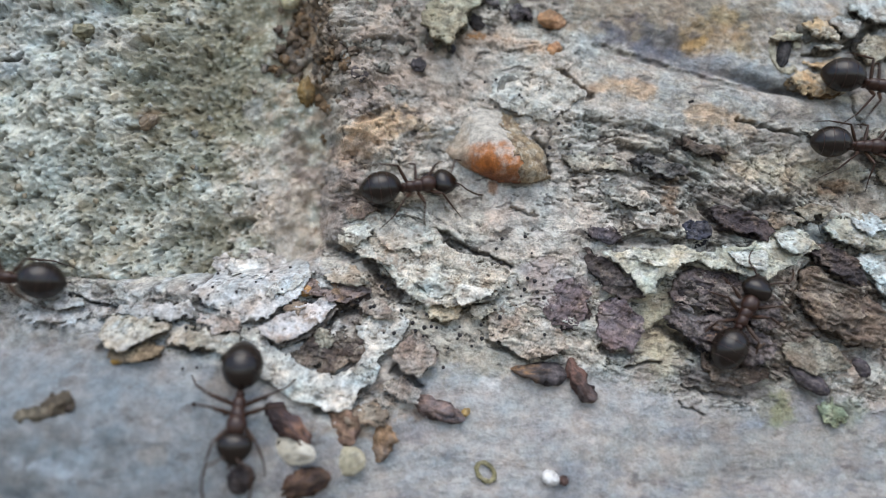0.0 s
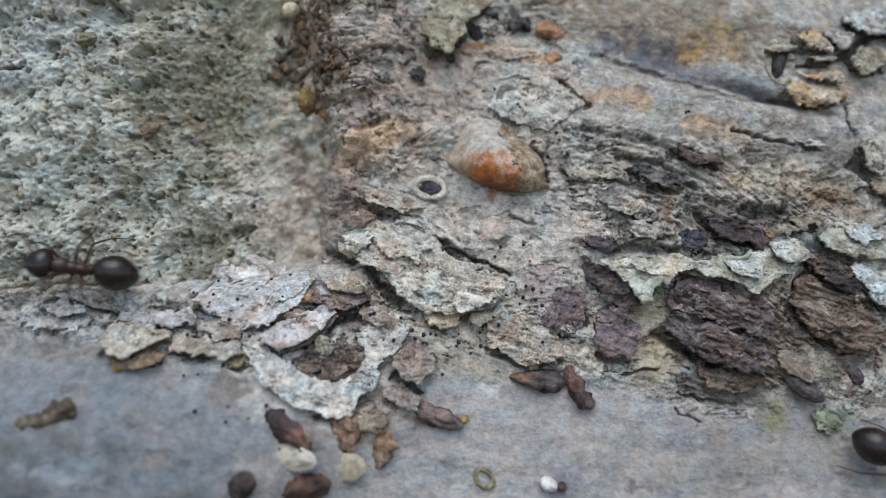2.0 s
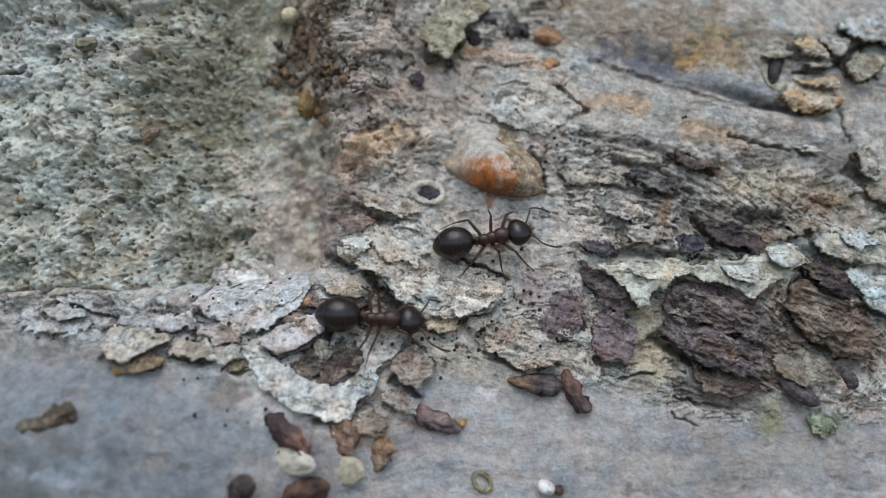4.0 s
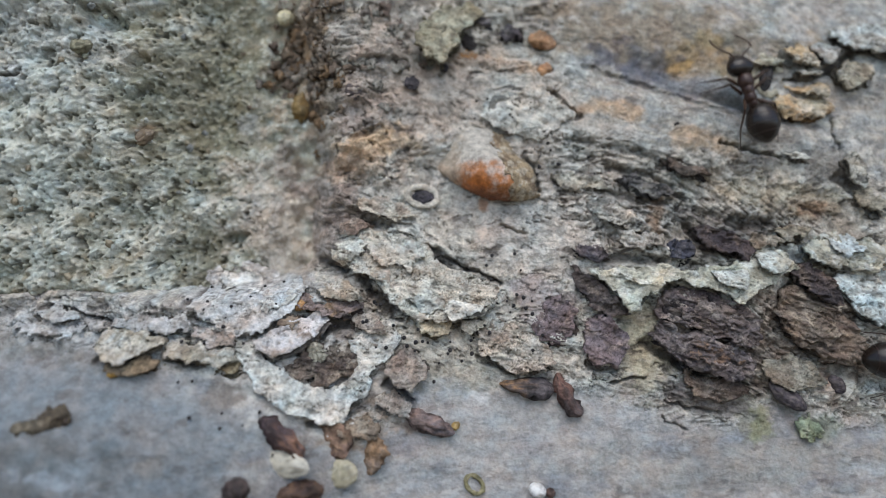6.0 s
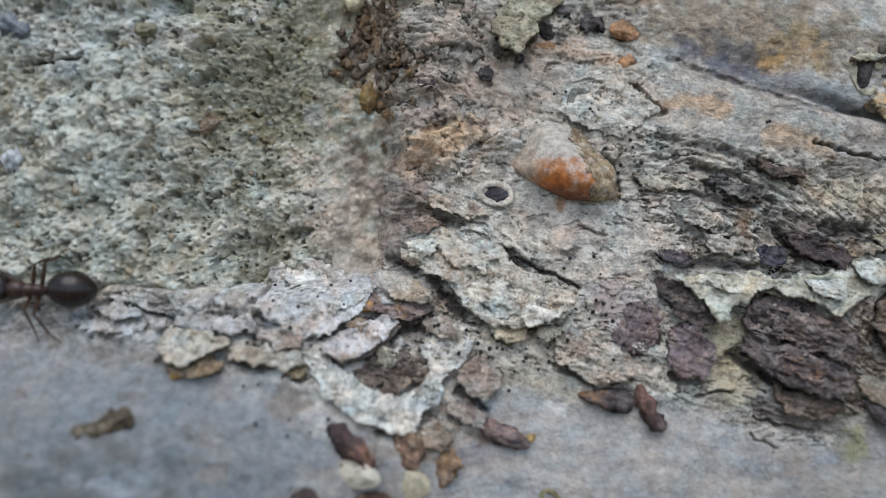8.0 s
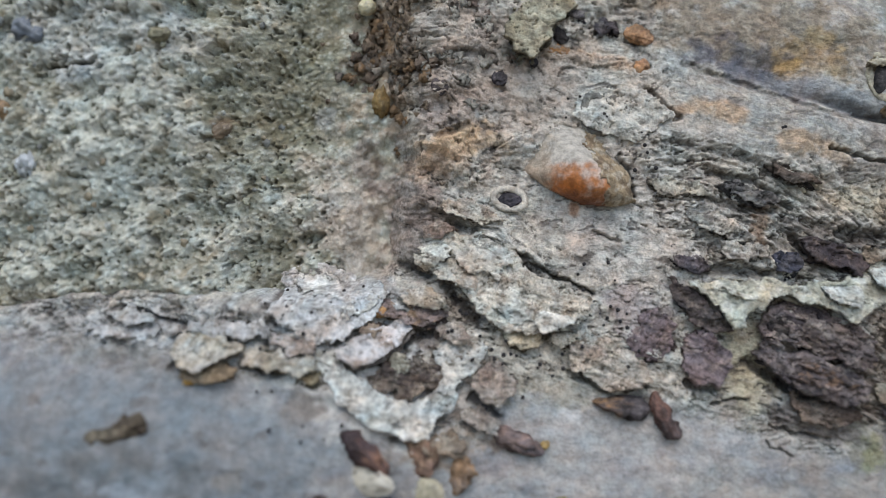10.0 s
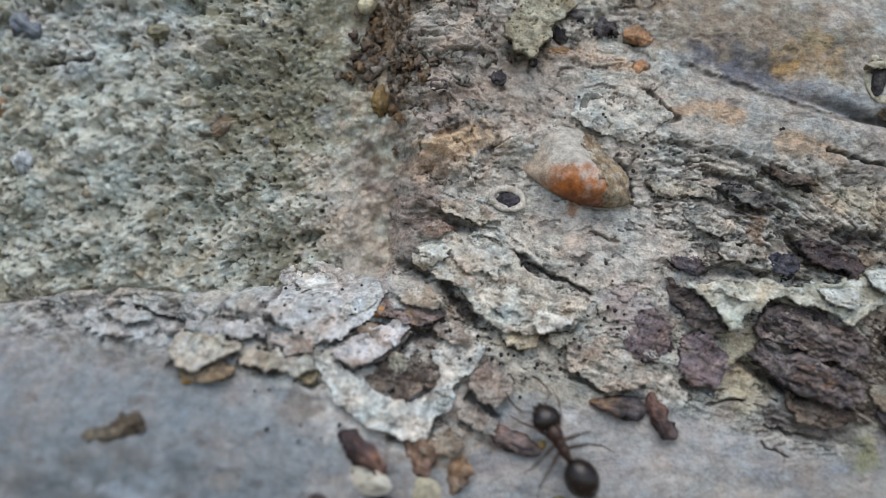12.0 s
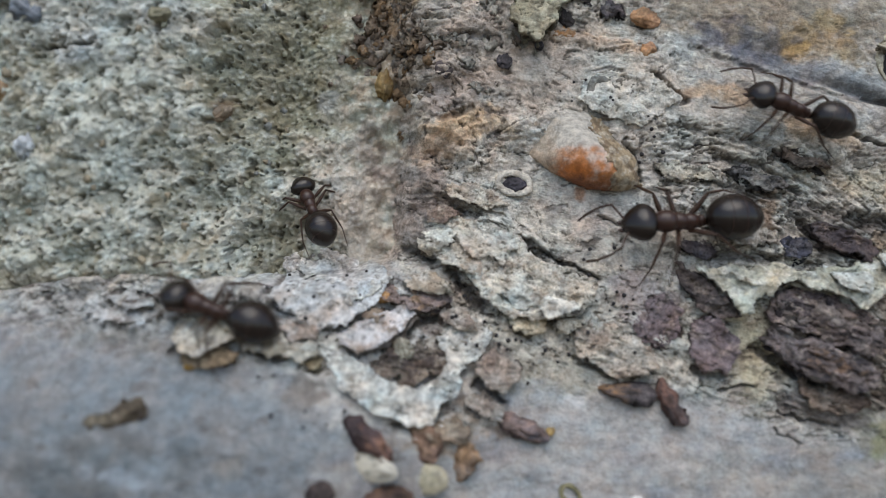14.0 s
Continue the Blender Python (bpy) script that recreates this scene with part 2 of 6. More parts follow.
# the fan of grey fibres below the gall, and the dark torn wood at its foot
FAN = [(4.11, 4.88), (5.42, 5.16), (6.87, 5.12), (8.82, 4.60), (10.98, 4.31), (13.17, 3.16), (15.35, 2.20), (15.96, 0.99), (14.39, 0.02), (11.73, -0.27), (9.56, -0.12), (7.63, 0.02), (6.18, 0.99), (5.22, 1.67), (4.30, 2.20)]
HEART = [(9.56, -1.42), (11.01, -1.06), (12.70, -1.67), (14.63, -2.51), (15.84, -0.46), (17.28, -0.70), (18.73, -2.87), (18.97, -4.80), (17.28, -4.80), (14.63, -6.01), (12.46, -6.54), (10.52, -6.01), (9.80, -4.32)]
# clefts, cracks and shadow lines below flakes, carved and darkened: half width, depth, line
GASHES = (
    (0.14, 1.0, [(-0.39, 0.36), (0.24, -0.12), (1.11, -0.61), (1.89, -0.77), (2.80, -1.28)]),
    (0.30, 1.0, [(0.05, 0.02), (0.39, -0.41), (0.68, -0.80)]),
    (0.36, 1.0, [(-5.03, -0.37), (-4.39, -0.41), (-3.84, -0.66)]),
    (0.30, 0.9, [(-3.16, -1.12), (-2.49, -1.89), (-1.92, -2.47)]),
    (0.20, 0.55, [(5.67, 4.92), (7.37, 4.60), (9.06, 4.32), (11.00, 3.50)]),
    (0.22, 0.8, [(7.48, 3.79), (9.32, 3.45), (10.77, 2.44)]),
    (0.22, 0.7, [(7.14, 2.87), (8.59, 2.39), (10.04, 2.29)]),
    (0.40, 0.8, [(12.84, 1.52), (13.54, 1.33), (14.34, 1.38)]),
    (0.20, 0.8, [(10.81, 1.28), (11.39, 0.70), (12.46, 0.22), (13.42, -0.12)]),
    (0.12, 0.8, [(12.20, 4.88), (13.39, 4.51), (14.77, 4.23)]),
    (0.20, 0.5, [(6.34, 8.03), (8.66, 7.27), (10.74, 6.62), (12.40, 6.20), (14.80, 6.01)]),
    (0.10, 0.6, [(17.05, 5.87), (17.19, 5.23), (17.45, 4.55)]),
    (0.20, 0.6, [(-3.57, 4.90), (-2.89, 5.18), (-2.32, 5.44)]),
    (0.28, 0.7, [(-3.28, 1.18), (-2.51, 1.28), (-2.03, 1.14)]),
    (0.12, 0.4, [(-2.03, 1.43), (-1.51, 1.29), (-0.95, 1.10)]),
    (0.16, 0.7, [(4.77, 6.94), (5.39, 6.56), (6.13, 5.86)]),
    (0.30, 0.9, [(-7.25, 7.43), (-6.02, 7.94), (-4.44, 7.79)]),
    (0.25, 0.7, [(-3.25, 8.16), (-2.25, 8.26), (-1.39, 8.10)]),
    (0.30, 0.8, [(7.39, -0.22), (8.35, -0.12), (9.80, -0.27)]),
    (0.30, 0.9, [(16.81, 7.97), (17.42, 8.35), (17.86, 8.64)]),
    (0.12, 0.6, [(14.96, 7.55), (15.73, 7.60), (16.54, 7.74)]),
    (0.40, 0.8, [(17.45, 3.39), (17.95, 3.15), (18.70, 2.68)]),
    (0.35, 0.9, [(9.08, -3.84), (10.04, -4.37), (11.54, -5.05)]),
    (0.30, 0.8, [(-6.03, -4.00), (-5.19, -3.82), (-4.52, -3.13), (-3.41, -2.96)]),
    (0.08, 0.5, [(2.81, 1.28), (3.53, 0.99), (3.89, 0.89)]),
    (0.26, 0.9, [(-10.18, -2.11), (-9.86, -2.42), (-9.74, -2.68)]),
    (0.16, 0.9, [(-9.69, -2.33), (-9.23, -2.47), (-8.77, -2.73)]),
    (0.30, 0.8, [(-9.90, -1.99), (-9.83, -1.69), (-9.88, -1.41)]),
    (0.14, 0.8, [(-14.33, -2.42), (-13.77, -2.72), (-13.11, -2.85)]),
    (0.16, 0.7, [(-15.72, -2.24), (-14.80, -2.33), (-14.09, -2.51)]),
    (0.30, 0.7, [(-12.92, -4.16), (-12.25, -4.32), (-11.67, -4.13)]),
    (0.16, 0.7, [(-10.62, -4.10), (-9.72, -4.35), (-9.08, -4.36)]),
    (0.20, 0.7, [(-7.76, -3.36), (-7.15, -3.26), (-6.55, -3.02)]),
    (0.24, 0.8, [(-2.08, -5.47), (-1.52, -5.93), (-1.00, -6.19)]),
    (0.16, 0.7, [(-4.99, -6.74), (-4.37, -6.87), (-4.04, -6.83)]),
    (0.16, 0.7, [(1.88, -4.42), (2.80, -4.90), (3.67, -5.19)]),
    (0.22, 0.8, [(6.57, -4.66), (7.15, -4.95), (7.87, -4.90)]),
    (0.12, 0.7, [(10.04, -6.25), (11.01, -6.64), (12.46, -6.83)]),
    (0.07, 0.5, [(9.80, -6.98), (10.28, -7.31), (11.01, -7.51)]),
    (0.14, 0.6, [(3.76, 4.32), (4.25, 3.65), (4.40, 2.68)]),
    (0.10, 0.7, [(7.63, -5.53), (8.59, -5.29), (9.08, -5.33)]),
)


def bark_look(u, v):
    h = bark_form(u, v)
    fade = ramp(40, 26, np.abs(u)) * ramp(36, 20, np.abs(v))
    a, b = turned(u, v, 0, 0, 1, 1, -17)
    wob = layers(u * 0.25, v * 0.25, 3, 3)
    a, b = a + 0.8 * wob, b + 0.6 * wob
    lower = ramp(-4.6, -6.2, v + 0.10 * (u - 2) + 0.5 * wob)
    lower = lower * (1 - 0.9 * np.clip(hump(u, v, 11.49, -6.55, 2.86, 0.71, -8) + hump(u, v, -3.32, -6.77, 2.14, 0.71, -8) + hump(u, v, -7.60, -4.72, 2.14, 0.43, -12), 0, 1))
    upper = ramp(4.2, 5.8, v - 0.16 * (7 - u)) * ramp(4, 7, u)
    flat = hump(u, v, 3.77, 0.75, 4.05, 1.79, -15) + 0.9 * hump(u, v, 4.22, 6.13, 4.52, 1.48, -10) + 0.7 * hump(u, v, -1.59, 7.21, 2.62, 2.02, -6) + hump(u, v, 0.62, -4.81, 2.86, 1.31, -8) + hump(u, v, 8.83, -4.33, 0.90, 2.14, 8)
    flat = np.clip(1.3 * flat + 0.5 * wob * ramp(0.1, 0.5, flat), 0, 1) * 0.88
    calm = np.maximum(np.maximum(lower, upper), flat)
    fan = ramp(-0.4, 0.5, inside(u, v, FAN) + 0.45 * layers(u * 0.7, v * 0.9, 17, 3, 0.6))
    heart = ramp(-0.4, 0.4, inside(u, v, HEART) + 0.45 * layers(u * 0.8, v * 0.9, 19, 3, 0.6))
    fibre = np.maximum(fan, heart)
    bow = v + 0.040 * np.clip(u - 4.6, 0, 12) ** 2 + 0.10 * wob
    peel = layers(a * 0.30 + 0.2 * wob, b * 0.62, 11, 6, 0.58)
    level = np.floor(peel / 0.24)
    rise = peel / 0.24 - level
    steps = level + ramp(0.0, 0.07, rise)
    shade = lattice(level, level * 0 + 3, 4)
    strand = layers(u * 0.62, bow * 3.0, 21, 5, 0.70)
    rough = layers(u * 1.7, v * 2.0, 31, 5, 0.62)
    lumps = layers(u * 0.55, v * 0.75, 61, 4, 0.5)
    grit = layers(u * 4.5, v * 5.0, 91, 3, 0.7)
    hair = layers(a * 0.9 + 0.3 * lumps, b * 4.0, 97, 4, 0.65)
    thin = np.abs(layers(u * 0.5 + 0.2 * lumps, bow * 2.6, 95, 4, 0.6))
    split = ramp(0.13, 0.0, thin) * ramp(-0.25, 0.35, lumps + 0.5 * rough)
    nook = hump(u, v, -5.6, 3.0, 3.2, 5.0)
    broken = (1 - 0.8 * calm) * (1 - fan)
    relief = 0.075 * steps * broken + 0.05 * rough * (1 - 0.75 * calm) + 0.11 * strand * fibre - 0.26 * split * fibre + 0.05 * rough * fibre + 0.016 * grit * (1 - 0.7 * lower) + 0.020 * hair * (1 - 0.85 * np.maximum(lower, 0.6 * upper))
    relief = relief + 0.17 * lumps * (1 - 0.7 * calm) + 0.45 * lumps * nook
    crack = np.abs(layers(a * 0.26, b * 0.6, 71, 5, 0.62))
    relief = relief - 0.20 * ramp(0.045, 0.0, crack) * (1 - calm)
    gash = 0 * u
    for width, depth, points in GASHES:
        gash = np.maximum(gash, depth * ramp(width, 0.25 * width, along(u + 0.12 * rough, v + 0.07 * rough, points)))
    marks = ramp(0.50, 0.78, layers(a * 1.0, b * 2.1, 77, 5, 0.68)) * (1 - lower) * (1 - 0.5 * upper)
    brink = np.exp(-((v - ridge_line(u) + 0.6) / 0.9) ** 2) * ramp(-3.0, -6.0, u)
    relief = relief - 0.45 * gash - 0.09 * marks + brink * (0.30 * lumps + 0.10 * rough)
    h = h + relief * fade

    tint = np.zeros(u.shape + (3,)) + tone(189, 184, 172)
    tint = blend(tint, tone(150, 141, 133), 0.6 * ramp(0.1, -0.45, 0.6 * lumps + 0.3 * peel + 0.5 * rough))
    tint = blend(tint, tone(202, 197, 187), 0.65 * ramp(0.0, 0.5, 0.6 * lumps + 0.3 * peel + 0.5 * rough))
    tint = tint * (0.94 + 0.12 * shade * broken + 0.06 * calm)[..., None]
    # sides of the peel steps darkened: edge shade painted into the tint
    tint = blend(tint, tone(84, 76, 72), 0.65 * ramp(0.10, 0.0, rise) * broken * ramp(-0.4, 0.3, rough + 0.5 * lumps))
    tint = blend(tint, tone(150, 149, 149), lower * (0.62 + 0.25 * ramp(-0.5, 0.5, lumps + 0.5 * rough)))
    broad = layers(u * 0.30, v * 0.55, 83, 5, 0.62)
    tint = blend(tint, tone(124, 126, 132), 0.65 * lower * ramp(0.0, 0.55, broad))
    tint = blend(tint, tone(170, 170, 171), 0.5 * lower * ramp(-0.1, -0.55, broad))
    tint = blend(tint, tone(166, 163, 157), 0.3 * lower * ramp(-0.1, 0.5, layers(u * 0.35, v * 0.6, 81, 5, 0.6)))
    tint = blend(tint, tone(150, 150, 149), 0.6 * upper * ramp(-0.5, 0.3, strand + 0.4 * lumps))
    tint = blend(tint, tone(144, 139, 129), 0.6 * fibre * ramp(0.15, -0.5, strand + 0.3 * rough))
    tint = blend(tint, tone(200, 195, 183), 0.75 * fibre * ramp(0.0, 0.5, strand + 0.3 * rough))
    # splits between the fibres carry painted shade
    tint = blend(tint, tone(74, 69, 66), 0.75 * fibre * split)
    tint = tint * (1 + 0.08 * np.clip(grit, -1, 1) * (1 - 0.6 * lower) + 0.09 * np.clip(hair, -1, 1) * (1 - 0.9 * np.maximum(lower, 0.6 * upper)))[..., None]
    # nook between root and stone
    tint = blotch(tint, u, v, (198, 187, 172), -7.57, 1.95, 2.62, 3.81, 10, 0.9, 0.3, 1)
    tint = blotch(tint, u, v, (158, 145, 138), -5.25, 1.61, 1.55, 2.26, 25, 0.7, 0.6, 2)
    tint = blotch(tint, u, v, (182, 166, 146), -5.40, 8.35, 2.02, 3.10, 0, 0.7, 0.8, 3)
    tint = blotch(tint, u, v, (164, 130, 92), -6.03, 9.42, 1.07, 1.07, 0, 0.75, 0.9, 4)
    tint = blotch(tint, u, v, (140, 108, 52), -6.10, 6.68, 0.52, 0.67, 0, 0.8, 0.5, 5)
    tint = blotch(tint, u, v, (176, 162, 150), -2.08, 7.18, 3.57, 2.26, -10, 0.75, 0.8, 6)
    tint = blotch(tint, u, v, (164, 148, 138), -3.29, 6.04, 1.19, 0.76, 20, 0.75, 0.8, 7)
    tint = blotch(tint, u, v, (214, 178, 136), -2.33, 4.77, 1.79, 0.62, 8, 0.7, 0.6, 8)
    tint = blotch(tint, u, v, (208, 178, 150), -3.54, 3.83, 1.90, 0.71, 8, 0.6, 0.6, 9)
    # orange and ochre runs on the upper bark
    tint = blotch(tint, u, v, (200, 164, 126), 7.40, 6.21, 1.57, 0.36, -10, 0.65, 0.5, 10)
    tint = blotch(tint, u, v, (196, 166, 132), 11.48, 4.91, 1.52, 0.43, -12, 0.6, 0.5, 11)
    tint = blotch(tint, u, v, (146, 132, 112), 9.43, 9.43, 5.4, 1.5, -8, 0.75, 0.7, 12)
    tint = blotch(tint, u, v, (174, 144, 98), 10.66, 8.27, 1.67, 0.62, -12, 0.5, 0.8, 13)
    tint = blotch(tint, u, v, (204, 164, 124), 2.32, 8.23, 2.14, 0.33, -8, 0.5, 0.8, 14)
    # grey streak along the groove: the fold's shadow, painted in
    tint = blotch(tint, u, v, (112, 110, 114), 9.96, 7.44, 3.57, 0.40, -17, 0.85, 0.6, 15)
    tint = blotch(tint, u, v, (198, 196, 184), 3.51, 6.39, 1.79, 1.07, -10, 0.75, 0.5, 16)
    tint = blotch(tint, u, v, (186, 154, 138), 2.45, 0.99, 1.07, 0.60, -15, 0.3, 0.7, 17)
    tint = blotch(tint, u, v, (200, 186, 160), 14.86, 2.67, 2.86, 0.71, -10, 0.6, 0.7, 18)
    tint = blotch(tint, u, v, (198, 191, 180), 2.80, 5.83, 4.52, 1.90, -8, 0.6, 0.5, 37)
    tint = blotch(tint, u, v, (178, 165, 152), -1.09, 7.69, 4.05, 2.26, -8, 0.7, 0.6, 38)
    tint = blotch(tint, u, v, (194, 187, 179), 4.50, 2.44, 4.76, 2.02, -16, 0.5, 0.5, 39)
    tint = blotch(tint, u, v, (198, 190, 180), 4.25, -0.46, 2.14, 1.43, -16, 0.5, 0.5, 60)
    tint = blotch(tint, u, v, (206, 196, 182), 1.35, -4.08, 2.86, 1.19, -12, 0.55, 0.5, 61)
    # dark heart wood, purple weathering
    tint = blotch(tint, u, v, (98, 88, 84), 12.45, 0.99, 2.14, 0.86, -18, 0.6, 0.7, 19)
    tint = blotch(tint, u, v, (112, 98, 90), 11.85, -3.72, 2.81, 1.86, -22, 0.7, 0.6, 21)
    tint = blotch(tint, u, v, (122, 106, 94), 16.31, -3.12, 2.62, 2.50, -10, 0.8, 0.6, 22)
    tint = blotch(tint, u, v, (158, 146, 144), 4.85, -1.91, 1.43, 0.95, -15, 0.7, 0.7, 23)
    tint = blotch(tint, u, v, (172, 162, 140), 8.83, -4.33, 1.07, 1.79, 10, 0.8, 0.5, 24)
    tint = blotch(tint, u, v, (128, 112, 102), 10.76, -6.02, 1.79, 0.48, -12, 0.4, 0.9, 25)
    tint = blotch(tint, u, v, (112, 108, 86), 13.54, -6.74, 0.71, 1.07, 0, 0.5, 0.8, 26)
    tint = blotch(tint, u, v, (176, 168, 150), 0.38, -4.32, 2.62, 1.43, -10, 0.7, 0.5, 27)
    tint = blotch(tint, u, v, (148, 124, 100), -3.32, -6.88, 1.90, 0.95, -10, 0.55, 0.8, 28)
    tint = blotch(tint, u, v, (118, 128, 104), 16.56, -7.46, 0.86, 0.62, 0, 0.6, 0.7, 29)
    tint = blotch(tint, u, v, (170, 178, 184), -13.97, -7.83, 1.43, 0.38, -8, 0.6, 0.6, 30)
    tint = blotch(tint, u, v, (170, 142, 96), -10.44, -7.88, 0.60, 0.36, 0, 0.6, 0.7, 31)
    tint = blotch(tint, u, v, (206, 206, 204), 1.78, -6.26, 0.52, 0.31, 10, 0.8, 0.6, 32)
    tint = blotch(tint, u, v, (178, 180, 182), -16.30, -2.68, 3.57, 0.95, -3, 0.4, 0.7, 33)
    # cracks darkened in the tint to deepen their shade
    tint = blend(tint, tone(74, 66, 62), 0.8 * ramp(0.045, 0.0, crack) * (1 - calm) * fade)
    # blue-grey, darker towards the lower left of the root
    tint = blotch(tint, u, v, (122, 128, 132), -15.41, -7.94, 9.05, 4.00, 5, 0.8, 0.3, 34, 0.4)
    tint = blotch(tint, u, v, (150, 143, 132), 13.18, -8.91, 6.19, 1.43, 4, 0.45, 0.6, 35, 0.5)
    tint = blotch(tint, u, v, (92, 80, 73), -4.77, -4.56, 1.57, 0.76, 0, 0.85, 0.4, 36)
    # scattered dark chips of old skin on the smooth root
    chips = ramp(0.62, 0.8, layers(u * 0.9, v * 1.6, 87, 4, 0.6)) * lower
    tint = blend(tint, tone(104, 100, 98), 0.55 * chips)
    # darker again at the lower left corner
    tint = blotch(tint, u, v, (92, 97, 98), -15.09, -8.19, 3.4, 1.0, 4, 0.6, 0.6, 76, 0.5)
    tint = blotch(tint, u, v, (190, 198, 206), -14.12, -8.12, 1.3, 0.24, -8, 0.35, 0.8, 77)
    tint = blotch(tint, u, v, (108, 106, 100), -15.99, -3.51, 1.8, 0.6, -8, 0.5, 0.9, 78)
    tint = blotch(tint, u, v, (126, 116, 104), -7.89, -5.40, 0.9, 0.5, -10, 0.5, 0.9, 79)
    # white crust between the flakes left of the plate, brown grit in its gaps
    tint = blotch(tint, u, v, (200, 200, 198), -7.69, -2.05, 3.6, 1.5, -12, 0.8, 0.7, 80)
    tint = blotch(tint, u, v, (202, 200, 194), -5.06, -5.62, 2.8, 1.2, -20, 0.8, 0.7, 81)
    tint = blotch(tint, u, v, (196, 196, 194), -12.65, -2.89, 4.4, 0.8, -2, 0.45, 0.9, 82)
    tint = blotch(tint, u, v, (196, 190, 178), 0.39, -4.08, 2.6, 1.0, -8, 0.6, 0.6, 83)
    tint = blotch(tint, u, v, (112, 98, 88), -4.12, -2.82, 1.3, 0.6, -20, 0.7, 0.8, 84)
    tint = blotch(tint, u, v, (118, 104, 94), -2.00, -4.03, 0.5, 0.9, 10, 0.6, 0.8, 85)
    tint = blotch(tint, u, v, (196, 192, 182), -2.04, 1.97, 1.9, 0.8, -14, 0.7, 0.8, 86)
    tint = blotch(tint, u, v, (130, 116, 108), -3.86, 1.96, 0.8, 1.4, 10, 0.7, 0.9, 87)
    tint = blotch(tint, u, v, (180, 196, 200), 15.84, 0.27, 1.2, 0.6, -20, 0.5, 0.8, 88)
    tint = blotch(tint, u, v, (172, 122, 84), 16.32, 2.08, 0.8, 0.3, -5, 0.6, 0.6, 89)
    tint = blotch(tint, u, v, (150, 118, 92), 9.56, 1.59, 0.35, 1.1, 0, 0.6, 0.8, 90)
    tint = blotch(tint, u, v, (176, 170, 146), 9.08, -3.84, 0.9, 1.8, 12, 0.7, 0.5, 91)
    tint = blotch(tint, u, v, (106, 98, 96), 11.49, -6.01, 2.2, 0.7, -10, 0.6, 0.9, 92)
    tint = blotch(tint, u, v, (136, 140, 96), 14.15, -7.34, 0.5, 0.8, 0, 0.5, 0.9, 93)
    tint = blotch(tint, u, v, (90, 92, 104), 9.05, 8.20, 1.8, 0.6, -18, 0.6, 0.9, 94)
    tint = blotch(tint, u, v, (184, 148, 92), 10.57, 7.93, 0.5, 0.4, 0, 0.7, 0.7, 95)
    tint = blotch(tint, u, v, (170, 142, 98), 11.54, 9.00, 0.8, 0.4, -10, 0.6, 0.7, 96)
    tint = blotch(tint, u, v, (122, 118, 112), 15.88, 4.32, 2.6, 0.8, -16, 0.6, 0.9, 97)
    tint = blotch(tint, u, v, (128, 116, 100), 16.80, 1.71, 2.2, 0.9, -14, 0.6, 0.9, 98)
    # shade painted into clefts, below flakes and into small crevices
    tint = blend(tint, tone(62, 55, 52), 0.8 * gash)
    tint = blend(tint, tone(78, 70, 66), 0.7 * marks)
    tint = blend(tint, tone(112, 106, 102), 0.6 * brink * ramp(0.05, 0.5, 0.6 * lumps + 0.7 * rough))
    fleck = layers(a * 1.3, b * 3.4, 99, 4, 0.6)
    tint = blend(tint, tone(96, 90, 88), 0.3 * calm * (1 - 0.6 * lower) * ramp(0.42, 0.75, fleck))
    tint = blend(tint, tone(196, 192, 186), 0.25 * calm * (1 - 0.7 * lower) * ramp(-0.4, -0.75, fleck))
    # dark line below the ridge is its shade, put into the tint
    tint = blotch(tint, u, v, (84, 80, 80), 13.11, 6.45, 2.86, 0.14, -14, 0.75, 0.5, 67)
    tint = blotch(tint, u, v, (154, 157, 158), 12.52, 6.97, 2.86, 0.48, -14, 0.6, 0.4, 68)
    tint = blotch(tint, u, v, (164, 116, 80), 2.05, 2.08, 0.21, 0.31, 0, 0.7, 0.5, 66)
    tint = blotch(tint, u, v, (180, 176, 171), 4.49, -7.95, 5.00, 2.14, -4, 0.4, 0.4, 69, 0.5)
    tint = blend(tint, tone(140, 126, 117), 0.6 * ramp(0.0, 0.45, layers(u * 0.8, v * 0.5, 171, 4, 0.6)) * hump(u, v, -6.3, 2.6, 2.2, 4.5))
    tint = weathered(tint, u, v, 141)
    pits = cells(u * 1.9, v * 1.9, 6)
    tint = blend(tint, tone(52, 48, 48), 0.8 * ramp(0.10, 0.05, pits[0]) * (pits[2] > 0.78) * (1 - 0.6 * calm) * ramp(-5.0, -3.5, u))
    return h, np.concatenate([tint, (1 - 0.45 * lower - 0.15 * upper * (1 - lower))[..., None]], -1)


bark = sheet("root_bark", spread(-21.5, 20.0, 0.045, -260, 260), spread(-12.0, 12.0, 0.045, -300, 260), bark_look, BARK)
tagged(bark, "pale grey weathered bark of a thick root", "bark", kind="structure")


